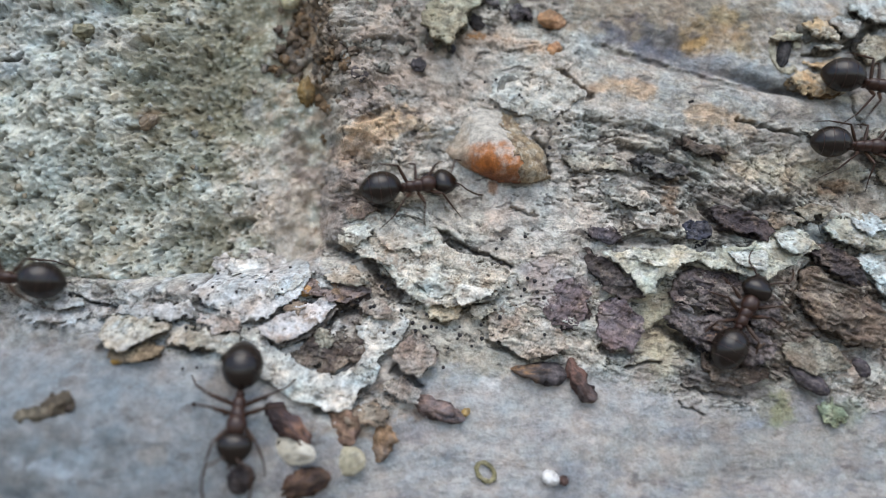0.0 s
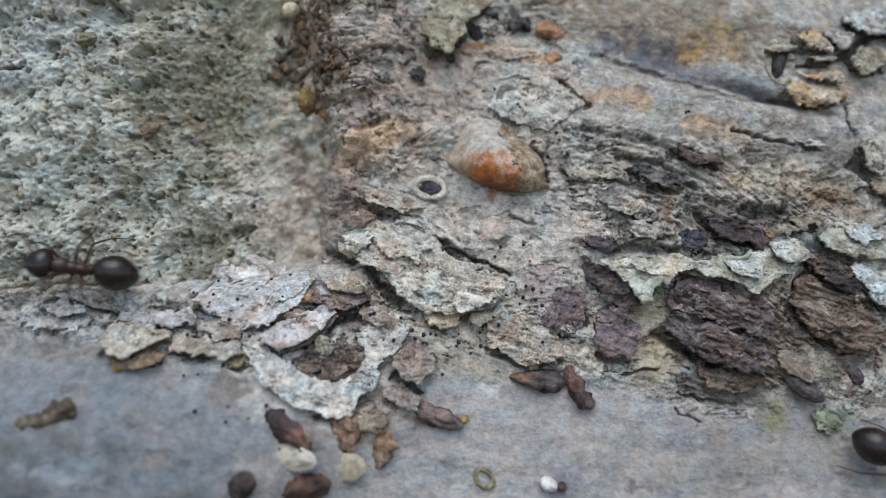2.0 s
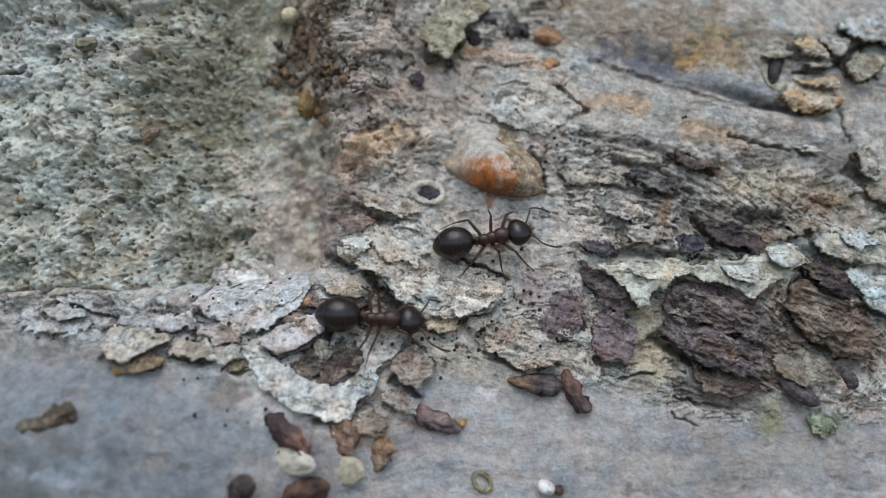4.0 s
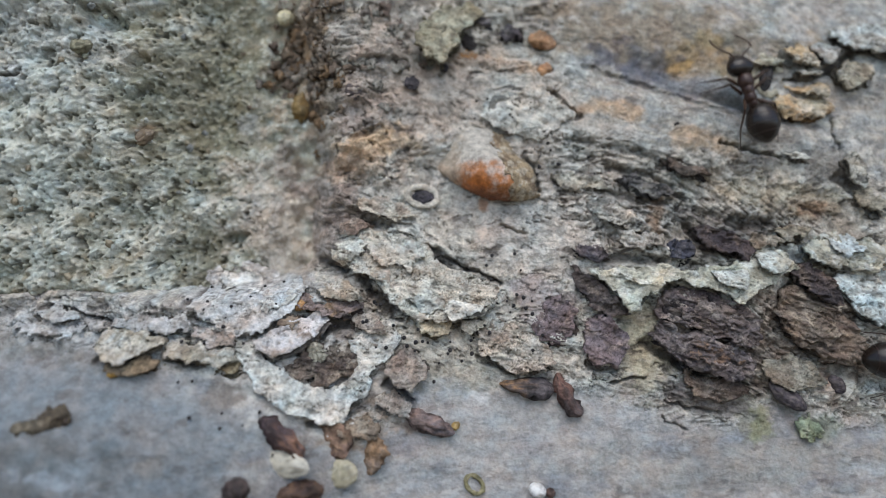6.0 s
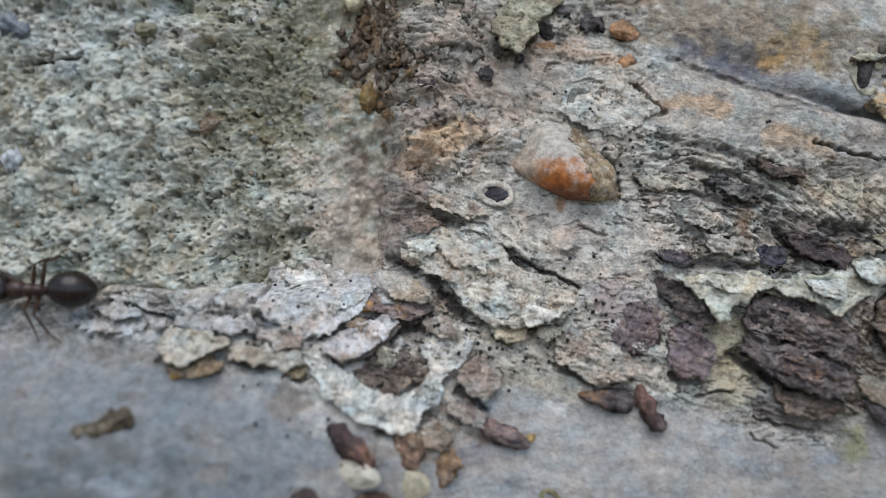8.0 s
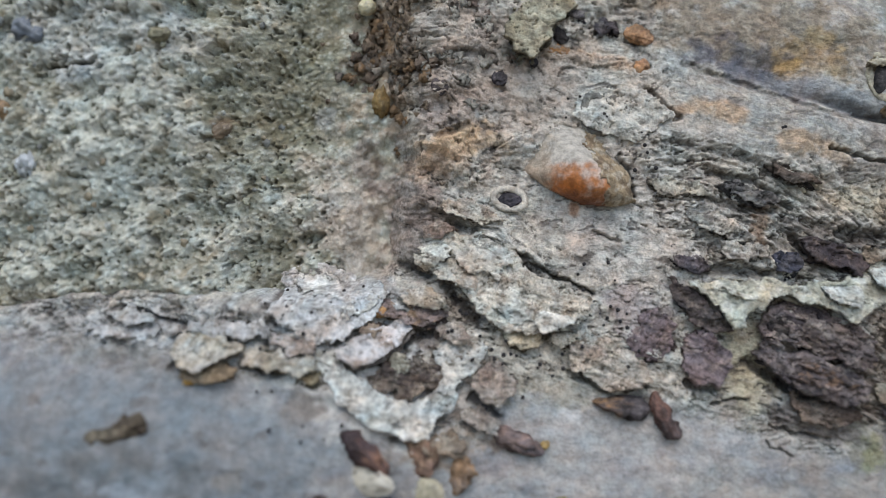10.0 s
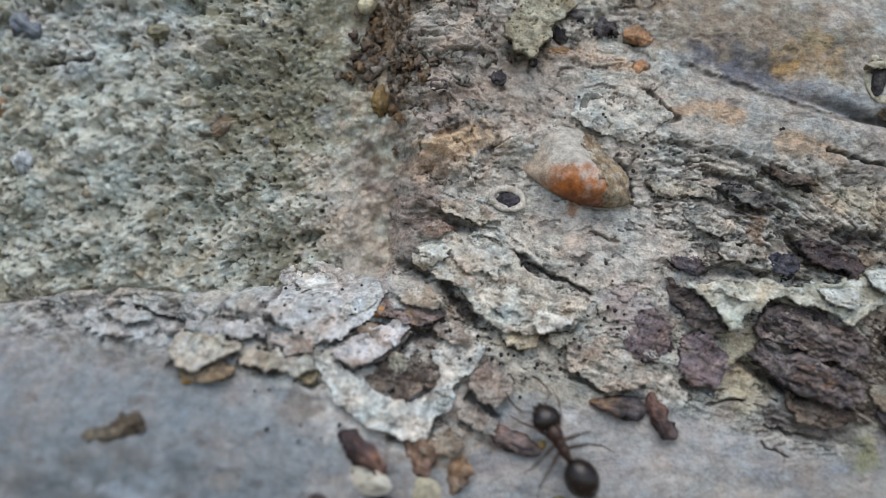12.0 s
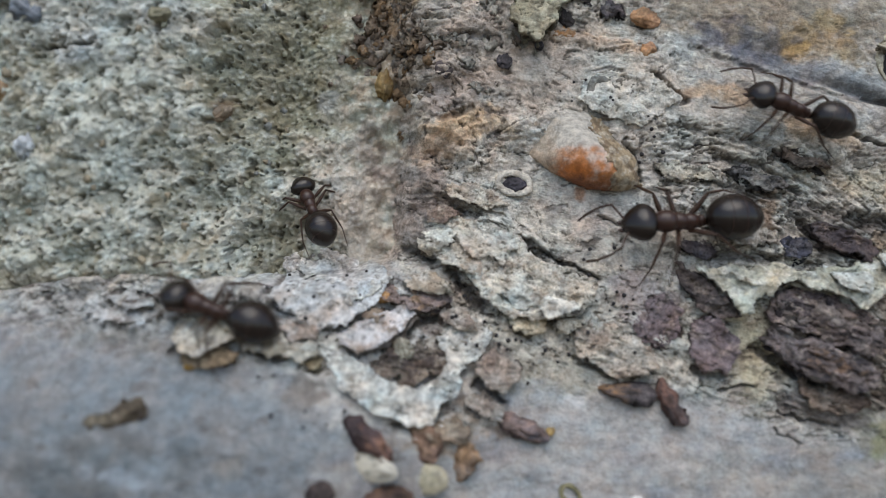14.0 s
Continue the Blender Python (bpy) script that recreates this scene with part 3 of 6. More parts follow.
# ---- the stone block behind the root ----
def stone_look(u, v):
    h = stone_form(u, v)
    fade = ramp(44, 28, np.abs(u)) * ramp(40, 24, np.abs(v))
    p, q = turned(u, v, 0, 0, 1, 1, 30)
    wx, wy = 0.22 * layers(u * 1.3, v * 1.3, 5, 2), 0.22 * layers(u * 1.3, v * 1.3, 15, 2)
    n1, _, m1 = cells((p + wx) * 1.6, (q + wy) * 1.7, 2)
    n2, s2, m2 = cells((p + 0.5 * wx) * 2.9, (q + 0.5 * wy) * 3.0, 12)
    n3, s3, m3 = cells((u + 0.25 * wx) * 5.0, (v + 0.25 * wy) * 5.6, 17)
    lumps = layers(p * 0.6, q * 0.7, 25, 4, 0.5)
    fine = layers(p * 2.6, q * 2.8, 35, 4, 0.6)
    soft = 0.45 + 0.55 * ramp(-6.5, -10.0, u + 0.16 * (v - 3))
    crumbs = 0.13 * np.sqrt(np.clip(0.55 - n1 * n1, 0, 1)) * m1 + 0.17 * np.sqrt(np.clip(0.5 - n2 * n2, 0, 1)) * (0.25 + m2) + 0.16 * np.sqrt(np.clip(0.45 - n3 * n3, 0, 1)) * (0.15 + m3)
    h = h + fade * soft * (0.24 * lumps + 0.8 * crumbs + 0.07 * fine - 0.22)
    h = h + fade * 0.5 * layers(u * 0.55, v * 0.45, 45, 4, 0.55) * ramp(-9.5, -6.0, u)
    h = h + fade * soft * 0.5 * layers(p * 0.24, q * 0.38, 55, 2)
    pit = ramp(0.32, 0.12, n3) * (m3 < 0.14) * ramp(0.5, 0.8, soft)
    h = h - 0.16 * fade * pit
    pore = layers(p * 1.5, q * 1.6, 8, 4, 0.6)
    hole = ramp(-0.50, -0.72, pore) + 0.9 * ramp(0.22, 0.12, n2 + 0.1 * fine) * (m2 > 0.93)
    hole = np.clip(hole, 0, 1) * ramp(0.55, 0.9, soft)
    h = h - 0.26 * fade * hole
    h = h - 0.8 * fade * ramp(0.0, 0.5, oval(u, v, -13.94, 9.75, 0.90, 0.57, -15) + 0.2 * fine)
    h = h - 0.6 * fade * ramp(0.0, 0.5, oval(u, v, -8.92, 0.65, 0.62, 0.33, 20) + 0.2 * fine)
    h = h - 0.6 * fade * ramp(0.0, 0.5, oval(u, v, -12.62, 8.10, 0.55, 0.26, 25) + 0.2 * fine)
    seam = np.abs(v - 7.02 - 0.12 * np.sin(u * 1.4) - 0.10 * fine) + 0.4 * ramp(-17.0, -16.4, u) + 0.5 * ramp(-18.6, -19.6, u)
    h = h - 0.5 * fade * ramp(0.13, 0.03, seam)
    tint = np.zeros(u.shape + (3,)) + tone(192, 192, 178)
    tint = blend(tint, tone(202, 208, 200), 0.65 * ramp(0.5, 0.7, m2) * ramp(0.6, 0.2, n2))
    tint = blend(tint, tone(140, 124, 96), 0.6 * ramp(0.72, 0.8, m1) * ramp(0.5, 0.2, n1))
    tint = blend(tint, tone(106, 112, 112), 0.5 * ramp(0.10, 0.05, m2) * ramp(0.5, 0.2, n2))
    # gaps between crumbs darkened as shade would, in the tint
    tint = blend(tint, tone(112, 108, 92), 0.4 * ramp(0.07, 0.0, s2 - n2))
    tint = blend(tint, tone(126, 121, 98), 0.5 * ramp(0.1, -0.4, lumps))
    # olive, darker band down the right of the stone
    tint = blotch(tint, u, v, (126, 121, 96), -9.84, 7.15, 2.86, 4.52, -22, 0.7, 0.6, 51, 0.6)
    tint = blotch(tint, u, v, (104, 98, 74), -10.22, 0.02, 1.43, 1.43, 0, 0.5, 0.7, 52, 0.6)
    tint = blotch(tint, u, v, (196, 200, 198), -16.77, 8.82, 3.57, 2.14, 10, 0.45, 0.6, 53, 0.6)
    tint = blotch(tint, u, v, (206, 210, 200), -15.87, 5.51, 2.14, 2.86, 0, 0.25, 0.7, 63, 0.7)
    tint = blotch(tint, u, v, (198, 202, 192), -16.60, 2.54, 2.62, 2.62, 0, 0.4, 0.7, 64, 0.7)
    tint = blotch(tint, u, v, (192, 198, 200), -17.34, 6.92, 0.95, 0.60, 10, 0.6, 0.4, 54)
    tint = blotch(tint, u, v, (198, 187, 173), -7.14, 1.37, 1.90, 2.98, 14, 0.85, 0.5, 55)
    tint = blotch(tint, u, v, (112, 84, 60), -12.46, 5.06, 0.52, 0.33, 30, 0.7, 0.6, 56)
    tint = blotch(tint, u, v, (190, 194, 196), -8.59, 5.88, 0.43, 0.57, 0, 0.4, 0.5, 57)
    tint = blotch(tint, u, v, (166, 150, 130), -5.40, 8.35, 1.79, 3.10, 0, 0.8, 0.8, 58)
    tint = blotch(tint, u, v, (160, 147, 139), -4.67, 1.54, 1.19, 2.26, 25, 0.8, 0.6, 59)
    # crumb tops lightened, gaps darkened: light and shade put into the tint
    tint = blend(tint, tone(206, 206, 198), 0.35 * ramp(0.5, 0.9, m3) * ramp(0.5, 0.2, n3))
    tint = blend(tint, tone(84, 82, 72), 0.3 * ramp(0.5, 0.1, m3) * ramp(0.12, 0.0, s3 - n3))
    tint = blend(tint, tone(140, 126, 117), 0.6 * ramp(0.0, 0.45, layers(u * 0.8, v * 0.5, 171, 4, 0.6)) * hump(u, v, -6.3, 2.6, 2.2, 4.5))
    tint = tint * (0.84 + 0.20 * m3 * ramp(0.7, 0.2, n3) + 0.14 * m2 + 0.08 * np.clip(fine, -1, 1))[..., None]
    tint = weathered(tint, u, v, 151, 0.07, 0.07)
    # pores, pits and seam: shade painted over the carved holes
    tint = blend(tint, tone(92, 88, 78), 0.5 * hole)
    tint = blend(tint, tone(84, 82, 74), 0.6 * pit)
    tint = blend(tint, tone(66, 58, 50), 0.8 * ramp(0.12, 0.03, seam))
    return h, tint


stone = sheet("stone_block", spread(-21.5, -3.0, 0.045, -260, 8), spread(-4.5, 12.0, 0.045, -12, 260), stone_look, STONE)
tagged(stone, "rough grey-green sandstone block behind the root", "stone", kind="structure")

# plain earth far below, unseen: added to block light from below and give bounce
earth_us = np.linspace(-40000, 40000, 9)
earth = new("ground", mesh_of("ground", [(x * MM, y * MM, -0.3) for y in earth_us for x in earth_us],
            [(r * 9 + c, r * 9 + c + 1, r * 9 + c + 10, r * 9 + c + 9) for r in range(8) for c in range(8)],
            np.zeros((81, 3)) + tone(112, 104, 92), BARK))
tagged(earth, "plain brown earth added out of view below the root", "ground", kind="structure")


# ---- loose and half-loose flakes ----
def crust(name, label, category, rim, colours, seed, thick=0.22, lift=0.08, curl=0.15, rag=0.3, strand=0.0, group=""):
    """A flake in two layers within the rough outline given."""
    cu, cv = (sum(p[k] for p in rim) / len(rim) for k in (0, 1))
    root = new(name)
    root.location = place(cu, cv, float(land(cu, cv)))
    upper = plate_mesh("upper_layer", rim, colours, seed, thick, lift + 0.08, curl, rag, strand)
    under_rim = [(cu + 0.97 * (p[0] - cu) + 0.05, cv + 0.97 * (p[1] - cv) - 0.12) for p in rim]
    # under layer coloured darker, to paint the shadow line below the flake's edge
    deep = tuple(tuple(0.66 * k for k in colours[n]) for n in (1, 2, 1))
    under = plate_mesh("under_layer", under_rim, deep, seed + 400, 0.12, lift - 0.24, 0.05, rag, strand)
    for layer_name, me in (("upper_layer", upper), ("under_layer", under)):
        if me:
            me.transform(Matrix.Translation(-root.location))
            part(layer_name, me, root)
    return tagged(root, label, category, group)


def plate_mesh(name, outline, colours, seed, thick, lift, curl, rag, strand, step=0.046, dirt=0.6):
    """A ragged, curled, uneven sheet with a back and a broken rim."""
    lo = np.array([min(p[k] for p in outline) for k in (0, 1)]) - 0.4
    hi = np.array([max(p[k] for p in outline) for k in (0, 1)]) + 0.4
    us, vs = np.arange(lo[0], hi[0], step), np.arange(lo[1], hi[1], step)
    u, v = np.meshgrid(us, vs)
    chip = cells(u * 1.9 + 0.3 * layers(u, v, seed, 2), v * 2.2, seed)[2] - 0.5
    f = inside(u + 0.10 * layers(u * 1.1, v * 1.1, seed + 1, 2), v + 0.10 * layers(u * 1.1, v * 1.1, seed + 2, 2), outline)
    f = f + rag * (0.35 * layers(u * 1.3, v * 1.4, seed, 3, 0.6) + 0.20 * layers(u * 3.4, v * 3.6, seed + 7, 3, 0.6) + 0.35 * chip)
    a, b = turned(u, v, 0, 0, 1, 1, -20)
    leaf = layers(a * 0.42, b * 1.35, seed + 60, 5, 0.55) / 0.25
    leaf_steps = np.floor(leaf) + ramp(0.0, 0.15, leaf - np.floor(leaf))
    rough = layers(u * 2.2, v * 2.6, seed + 20, 4, 0.6)
    lines = layers(a * 0.7 + 0.5 * layers(u * 0.6, v * 0.6, seed + 33, 2), b * 2.2 + 0.4 * layers(u * 0.9, v * 0.9, seed + 35, 3), seed + 30, 5, 0.68)
    tier = lines / 0.3
    splinter = np.floor(tier) * 0.4 + 0.4 * ramp(0.0, 0.2, tier - np.floor(tier))
    splinter = splinter + 1.6 * (cells(a * 0.55 + 0.3 * rough, b * 1.5, seed + 9)[2] - 0.5)
    down = (v - lo[1] - 0.4) / (hi[1] - lo[1] - 0.8) - 0.15 * (u - lo[0]) / (hi[0] - lo[0])
    drop = ramp(1.0, 0.15, down + 0.15 * layers(u * 0.6, v * 0.6, seed + 4, 2))
    body = land(u, v) + 0.02 + lift * (0.2 + 0.8 * drop) - thick * 0.75 * (1 - drop) + 0.10 * layers(u * 0.7, v * 0.7, seed + 3, 3)
    rim = np.exp(-np.clip(f, 0, None) / 0.35)
    top = body + thick * ramp(-0.3, 0.10, f) + curl * rim * (0.35 + 0.8 * layers(u * 0.45, v * 0.45, seed + 5, 2)) + 0.022 * rough + (0.022 + 0.15 * strand) * leaf_steps + strand * splinter + 0.018 * layers(a * 1.2, b * 4, seed + 80, 4, 0.65)
    gv, gu = np.gradient(f, step)
    slope = gu * gu + gv * gv + 0.05
    keep = f > -0.6 * step * np.sqrt(slope)
    out = np.where(keep & (f < 0.3 * step), np.clip(f, -step, step), 0)
    shift_u, shift_v = np.clip(-out * gu / slope, -step, step) * 0.8, np.clip(-out * gv / slope, -step, step) * 0.8
    vein = np.abs(layers(u * 0.55 + 0.4 * rough, v * 0.9, seed + 70, 4, 0.6))
    nick = layers(a * 1.5, b * 2.6, seed + 6, 4, 0.68)
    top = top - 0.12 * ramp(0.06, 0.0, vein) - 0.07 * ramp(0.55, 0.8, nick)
    face = keep[:-1, :-1] & keep[:-1, 1:] & keep[1:, 1:] & keep[1:, :-1]
    i = np.arange(u.size).reshape(u.shape)
    quads = np.stack([i[:-1, :-1], i[:-1, 1:], i[1:, 1:], i[1:, :-1]], -1)[face]
    if not len(quads):
        return None
    deep = thick * 0.8 + 0.25 * ramp(0.15, 0.7, f)
    edges = {}
    for q in quads.tolist():
        for p, r in zip(q, q[1:] + q[:1]):
            if (r, p) in edges:
                del edges[(r, p)]
            else:
                edges[(p, r)] = 1
    total = u.size
    walls = np.array([(r, p, p + total, r + total) for p, r in edges])
    quads = np.concatenate([quads, quads[:, ::-1] + total, walls])
    u, v = u + shift_u, v + shift_v
    verts = np.concatenate([place(u, v, top).reshape(-1, 3), place(u, v, top - deep).reshape(-1, 3)])
    main, second, third = (tone(*c) for c in colours)
    tint = np.zeros(u.shape + (3,)) + main
    tint = blend(tint, second, 0.8 * ramp(-0.1, 0.45, layers(u * 0.7, v * 0.8, seed + 40, 5, 0.6) + (0.5 * lines if strand else 0)))
    tint = blend(tint, third, dirt * ramp(0.15, 0.6, layers(u * 1.5, v * 1.7, seed + 50, 4, 0.6)))
    # vein grooves darkened: their shade lies in the tint
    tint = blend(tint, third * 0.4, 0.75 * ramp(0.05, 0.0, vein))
    # dark shadow edges of the splinter steps, painted on
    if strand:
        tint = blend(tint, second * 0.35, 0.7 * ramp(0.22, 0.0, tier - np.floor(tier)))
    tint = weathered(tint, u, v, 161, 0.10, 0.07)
    # nicks get painted shade too
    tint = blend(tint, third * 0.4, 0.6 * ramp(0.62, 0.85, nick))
    tint = tint * (0.85 + 0.3 * lattice(np.floor(leaf), np.floor(leaf) * 0, seed))[..., None]
    tint = tint.reshape(-1, 3)
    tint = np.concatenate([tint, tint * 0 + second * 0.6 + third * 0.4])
    used, back = np.unique(quads, return_inverse=True)
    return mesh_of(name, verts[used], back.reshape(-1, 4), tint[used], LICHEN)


CREAM = ((194, 192, 176), (172, 166, 146), (208, 207, 198))
WHITE = ((188, 188, 185), (170, 165, 156), (132, 122, 112))
TAN = ((186, 174, 160), (156, 140, 126), (192, 185, 170))
DARK = ((118, 107, 104), (80, 72, 74), (176, 162, 152))
PURPLE = ((126, 113, 114), (100, 88, 90), (160, 143, 134))
FLAKES = "bark flakes"

crust("bark_flake", "dark brown slab of fibrous bark under a pale crust", "bark flake", [(9.60, -1.76), (10.83, -1.21), (12.26, -1.69), (13.21, -2.16), (13.97, -2.78), (14.02, -3.54), (13.21, -3.82), (11.78, -3.40), (10.41, -2.92), (9.55, -2.54)],
      DARK, 101, 0.28, 0.22, 0.10, 0.30, 0.12, FLAKES)
crust("bark_flake", "dark brown splintered slab of bark with a raised lower edge", "bark flake", [(9.18, -3.41), (9.75, -2.82), (11.27, -3.34), (12.92, -3.86), (13.68, -4.43), (13.44, -5.07), (12.64, -5.47), (11.93, -5.07), (10.79, -4.71), (9.85, -4.05)],
      DARK, 111, 0.32, 0.34, 0.20, 0.30, 0.13, FLAKES)
crust("bark_flake", "reddish brown broken strip of bark below a dark slab", "bark flake", [(10.87, -4.93), (12.06, -5.27), (13.30, -5.31), (13.44, -5.93), (12.30, -6.22), (11.30, -5.98), (10.68, -5.50)],
      ((128, 112, 100), (92, 80, 74), (164, 148, 132)), 115, 0.20, 0.12, 0.10, 0.40, 0.12, FLAKES)
crust("bark_flake", "brown layered slab of bark beside a white crust", "bark flake", [(14.70, -2.25), (14.94, -1.49), (15.70, -1.26), (16.74, -1.87), (17.81, -2.82), (18.45, -3.77), (17.69, -4.62), (16.60, -4.39), (15.70, -3.91), (14.99, -3.30)],
      ((132, 117, 104), (98, 85, 78), (168, 152, 132)), 121, 0.32, 0.28, 0.15, 0.35, 0.12, FLAKES)
crust("bark_flake", "blackish splinter slab of bark over brown bark", "bark flake", [(15.07, -0.49), (15.94, -0.26), (16.84, -0.87), (17.31, -1.98), (16.60, -1.90), (15.61, -1.20)],
      ((92, 82, 80), (66, 59, 60), (130, 114, 102)), 125, 0.22, 0.55, 0.15, 0.30, 0.10, FLAKES)
crust("bark_flake", "dark slab of bark under the lip of a cream crust", "bark flake", [(6.01, -0.50), (6.87, -1.07), (7.73, -1.60), (8.30, -2.50), (7.34, -2.60), (6.53, -1.98), (6.10, -1.41)],
      ((104, 94, 90), (74, 66, 66), (140, 128, 118)), 127, 0.20, 0.10, 0.10, 0.30, 0.10, FLAKES)
crust("lichen_crust", "cream ragged lichen crust overhanging dark bark", "lichen", [(6.64, -0.68), (7.68, -0.40), (8.62, -0.64), (9.56, -0.35), (10.55, -0.64), (11.45, -0.45), (12.43, -0.33), (13.14, -0.26), (13.68, 0.26), (14.51, 0.40), (15.26, 0.02), (15.45, -0.49), (14.74, -0.92), (14.27, -1.27), (13.66, -1.39), (13.33, -1.86), (12.86, -2.00), (12.15, -1.53), (11.33, -1.30), (10.27, -1.11), (9.70, -1.15), (9.37, -1.53), (8.76, -1.72), (8.62, -2.33), (8.15, -2.40), (7.87, -2.00), (7.72, -1.53), (7.09, -1.15)],
      CREAM, 131, 0.24, 0.50, 0.18, 0.28, 0.00)
crust("lichen_crust", "white-grey lichen crust at the rim of brown bark", "lichen", [(17.06, -0.92), (17.67, -0.69), (18.69, -0.50), (20.22, -0.69), (20.22, -2.81), (18.92, -2.95), (18.10, -2.46), (17.58, -1.68)],
      ((196, 202, 198), (176, 180, 174), (146, 140, 130)), 141, 0.26, 0.40, 0.20, 0.28, 0.00)
crust("lichen_crust", "greenish grey lumpy lichen crust", "lichen", [(15.69, 0.50), (16.49, 0.97), (17.68, 1.02), (18.86, 0.73), (20.05, 0.02), (18.86, -0.50), (17.68, -0.64), (16.73, -0.33), (15.92, -0.09)],
      ((178, 176, 160), (156, 150, 134), (196, 200, 196)), 145, 0.30, 0.30, 0.20, 0.40, 0.00)
crust("bark_flake", "purplish brown flat scale of bark with a rusty edge", "bark flake", [(4.80, -1.89), (5.40, -1.60), (6.07, -2.41), (5.92, -3.61), (5.40, -3.85), (4.40, -3.70), (3.92, -3.18), (4.30, -2.56)],
      PURPLE, 151, 0.14, 0.16, 0.06, 0.35, 0.04, FLAKES)
crust("bark_flake", "purplish brown crumbling scale with a dark lower edge", "bark flake", [(6.52, -2.78), (7.47, -2.45), (7.90, -3.12), (8.33, -3.92), (7.80, -4.73), (6.85, -4.69), (6.28, -4.07), (6.47, -3.50)],
      PURPLE, 161, 0.28, 0.18, 0.12, 0.35, 0.05, FLAKES)
crust("bark_flake", "tan thin flake of bark with a lifted lower edge", "bark flake", [(1.71, -2.88), (2.76, -2.69), (3.85, -3.40), (4.80, -3.83), (5.18, -4.73), (4.33, -4.97), (3.57, -5.02), (2.76, -4.73), (1.95, -4.30), (1.81, -3.78)],
      TAN, 171, 0.20, 0.20, 0.22, 0.28, 0.07, FLAKES)
crust("bark_plate", "large pale cracked plate of bark speckled with black dots", "bark plate", [(-4.50, 0.22), (-3.77, 0.78), (-2.93, 1.02), (-1.95, 1.09), (-0.93, 0.93), (-0.29, 0.21), (0.38, -0.50), (1.14, -0.78), (1.85, -0.93), (2.75, -1.45), (2.51, -2.11), (2.18, -2.54), (1.23, -2.73), (0.62, -2.82), (0.09, -2.87), (-0.57, -2.96), (-1.09, -2.71), (-1.88, -1.95), (-2.54, -1.15), (-3.34, -0.68), (-4.40, -0.36)],
      ((206, 201, 188), (192, 185, 171), (168, 150, 132)), 181, 0.26, 0.16, 0.12, 0.25, 0.04, FLAKES)
crust("bark_flake", "smooth white scale lying on a pale plate of bark", "bark flake", [(0.33, -2.37), (0.80, -1.86), (1.43, -1.48), (1.97, -1.62), (2.16, -2.04), (1.97, -2.51), (1.31, -2.70), (0.70, -2.79)],
      ((208, 208, 200), (196, 194, 184), (176, 168, 156)), 183, 0.12, 0.62, 0.08, 0.20, 0.00, FLAKES)
crust("bark_flake", "tan lip of bark under a pale plate", "bark flake", [(-1.00, -2.82), (0.14, -2.74), (0.91, -2.88), (0.48, -3.36), (-0.05, -3.55), (-0.67, -3.30)],
      ((184, 174, 152), (162, 148, 124), (196, 190, 172)), 185, 0.20, 0.14, 0.15, 0.25, 0.03, FLAKES)
crust("lichen_crust", "bluish white flat lichen crust dotted with black", "lichen", [(-9.96, -0.81), (-9.06, -0.32), (-7.83, -0.67), (-6.81, -0.98), (-5.64, -1.17), (-5.31, -1.45), (-5.62, -1.90), (-6.07, -2.43), (-6.68, -2.98), (-7.36, -3.29), (-8.10, -3.14), (-8.76, -2.87), (-9.50, -2.48), (-9.90, -2.13), (-9.70, -1.75), (-9.78, -1.34)],
      ((208, 207, 204), (196, 192, 186), (168, 160, 152)), 191, 0.20, 0.12, 0.10, 0.30, 0.00)
crust("bark_flake", "pale grey curled flake over a dark gap", "bark flake", [(-7.37, -3.47), (-6.61, -3.12), (-5.81, -2.77), (-4.83, -2.39), (-4.39, -2.80), (-4.85, -3.41), (-5.38, -3.73), (-5.89, -4.04), (-6.41, -4.18), (-6.84, -3.86)],
      ((202, 198, 196), (184, 176, 168), (158, 138, 120)), 201, 0.22, 0.42, 0.28, 0.22, 0.00, FLAKES)
crust("bark_flake", "purplish brown flake of bark stained orange", "bark flake", [(-5.97, -2.03), (-5.28, -1.63), (-4.05, -1.63), (-3.10, -2.09), (-2.95, -2.46), (-3.83, -2.69), (-4.77, -2.45), (-5.57, -2.35)],
      ((142, 126, 120), (116, 102, 98), (170, 140, 106)), 211, 0.16, 0.20, 0.15, 0.28, 0.03, FLAKES)
crust("bark_flake", "pale thin lip of bark above a brown flake", "bark flake", [(-5.21, -1.43), (-4.18, -1.10), (-3.25, -1.43), (-2.89, -1.94), (-3.78, -1.91), (-4.78, -1.69)],
      ((198, 192, 180), (178, 166, 148), (148, 130, 110)), 213, 0.16, 0.42, 0.20, 0.25, 0.00, FLAKES)
crust("bark_flake", "dark hollow flake of rotten bark inside a white crust", "bark flake", [(-6.09, -4.50), (-5.14, -3.83), (-4.27, -3.69), (-3.31, -4.28), (-3.29, -4.96), (-4.19, -5.35), (-5.25, -5.18), (-5.80, -4.93)],
      ((112, 100, 90), (74, 66, 64), (150, 140, 126)), 221, 0.12, 0.00, 0.05, 0.40, 0.08, FLAKES)
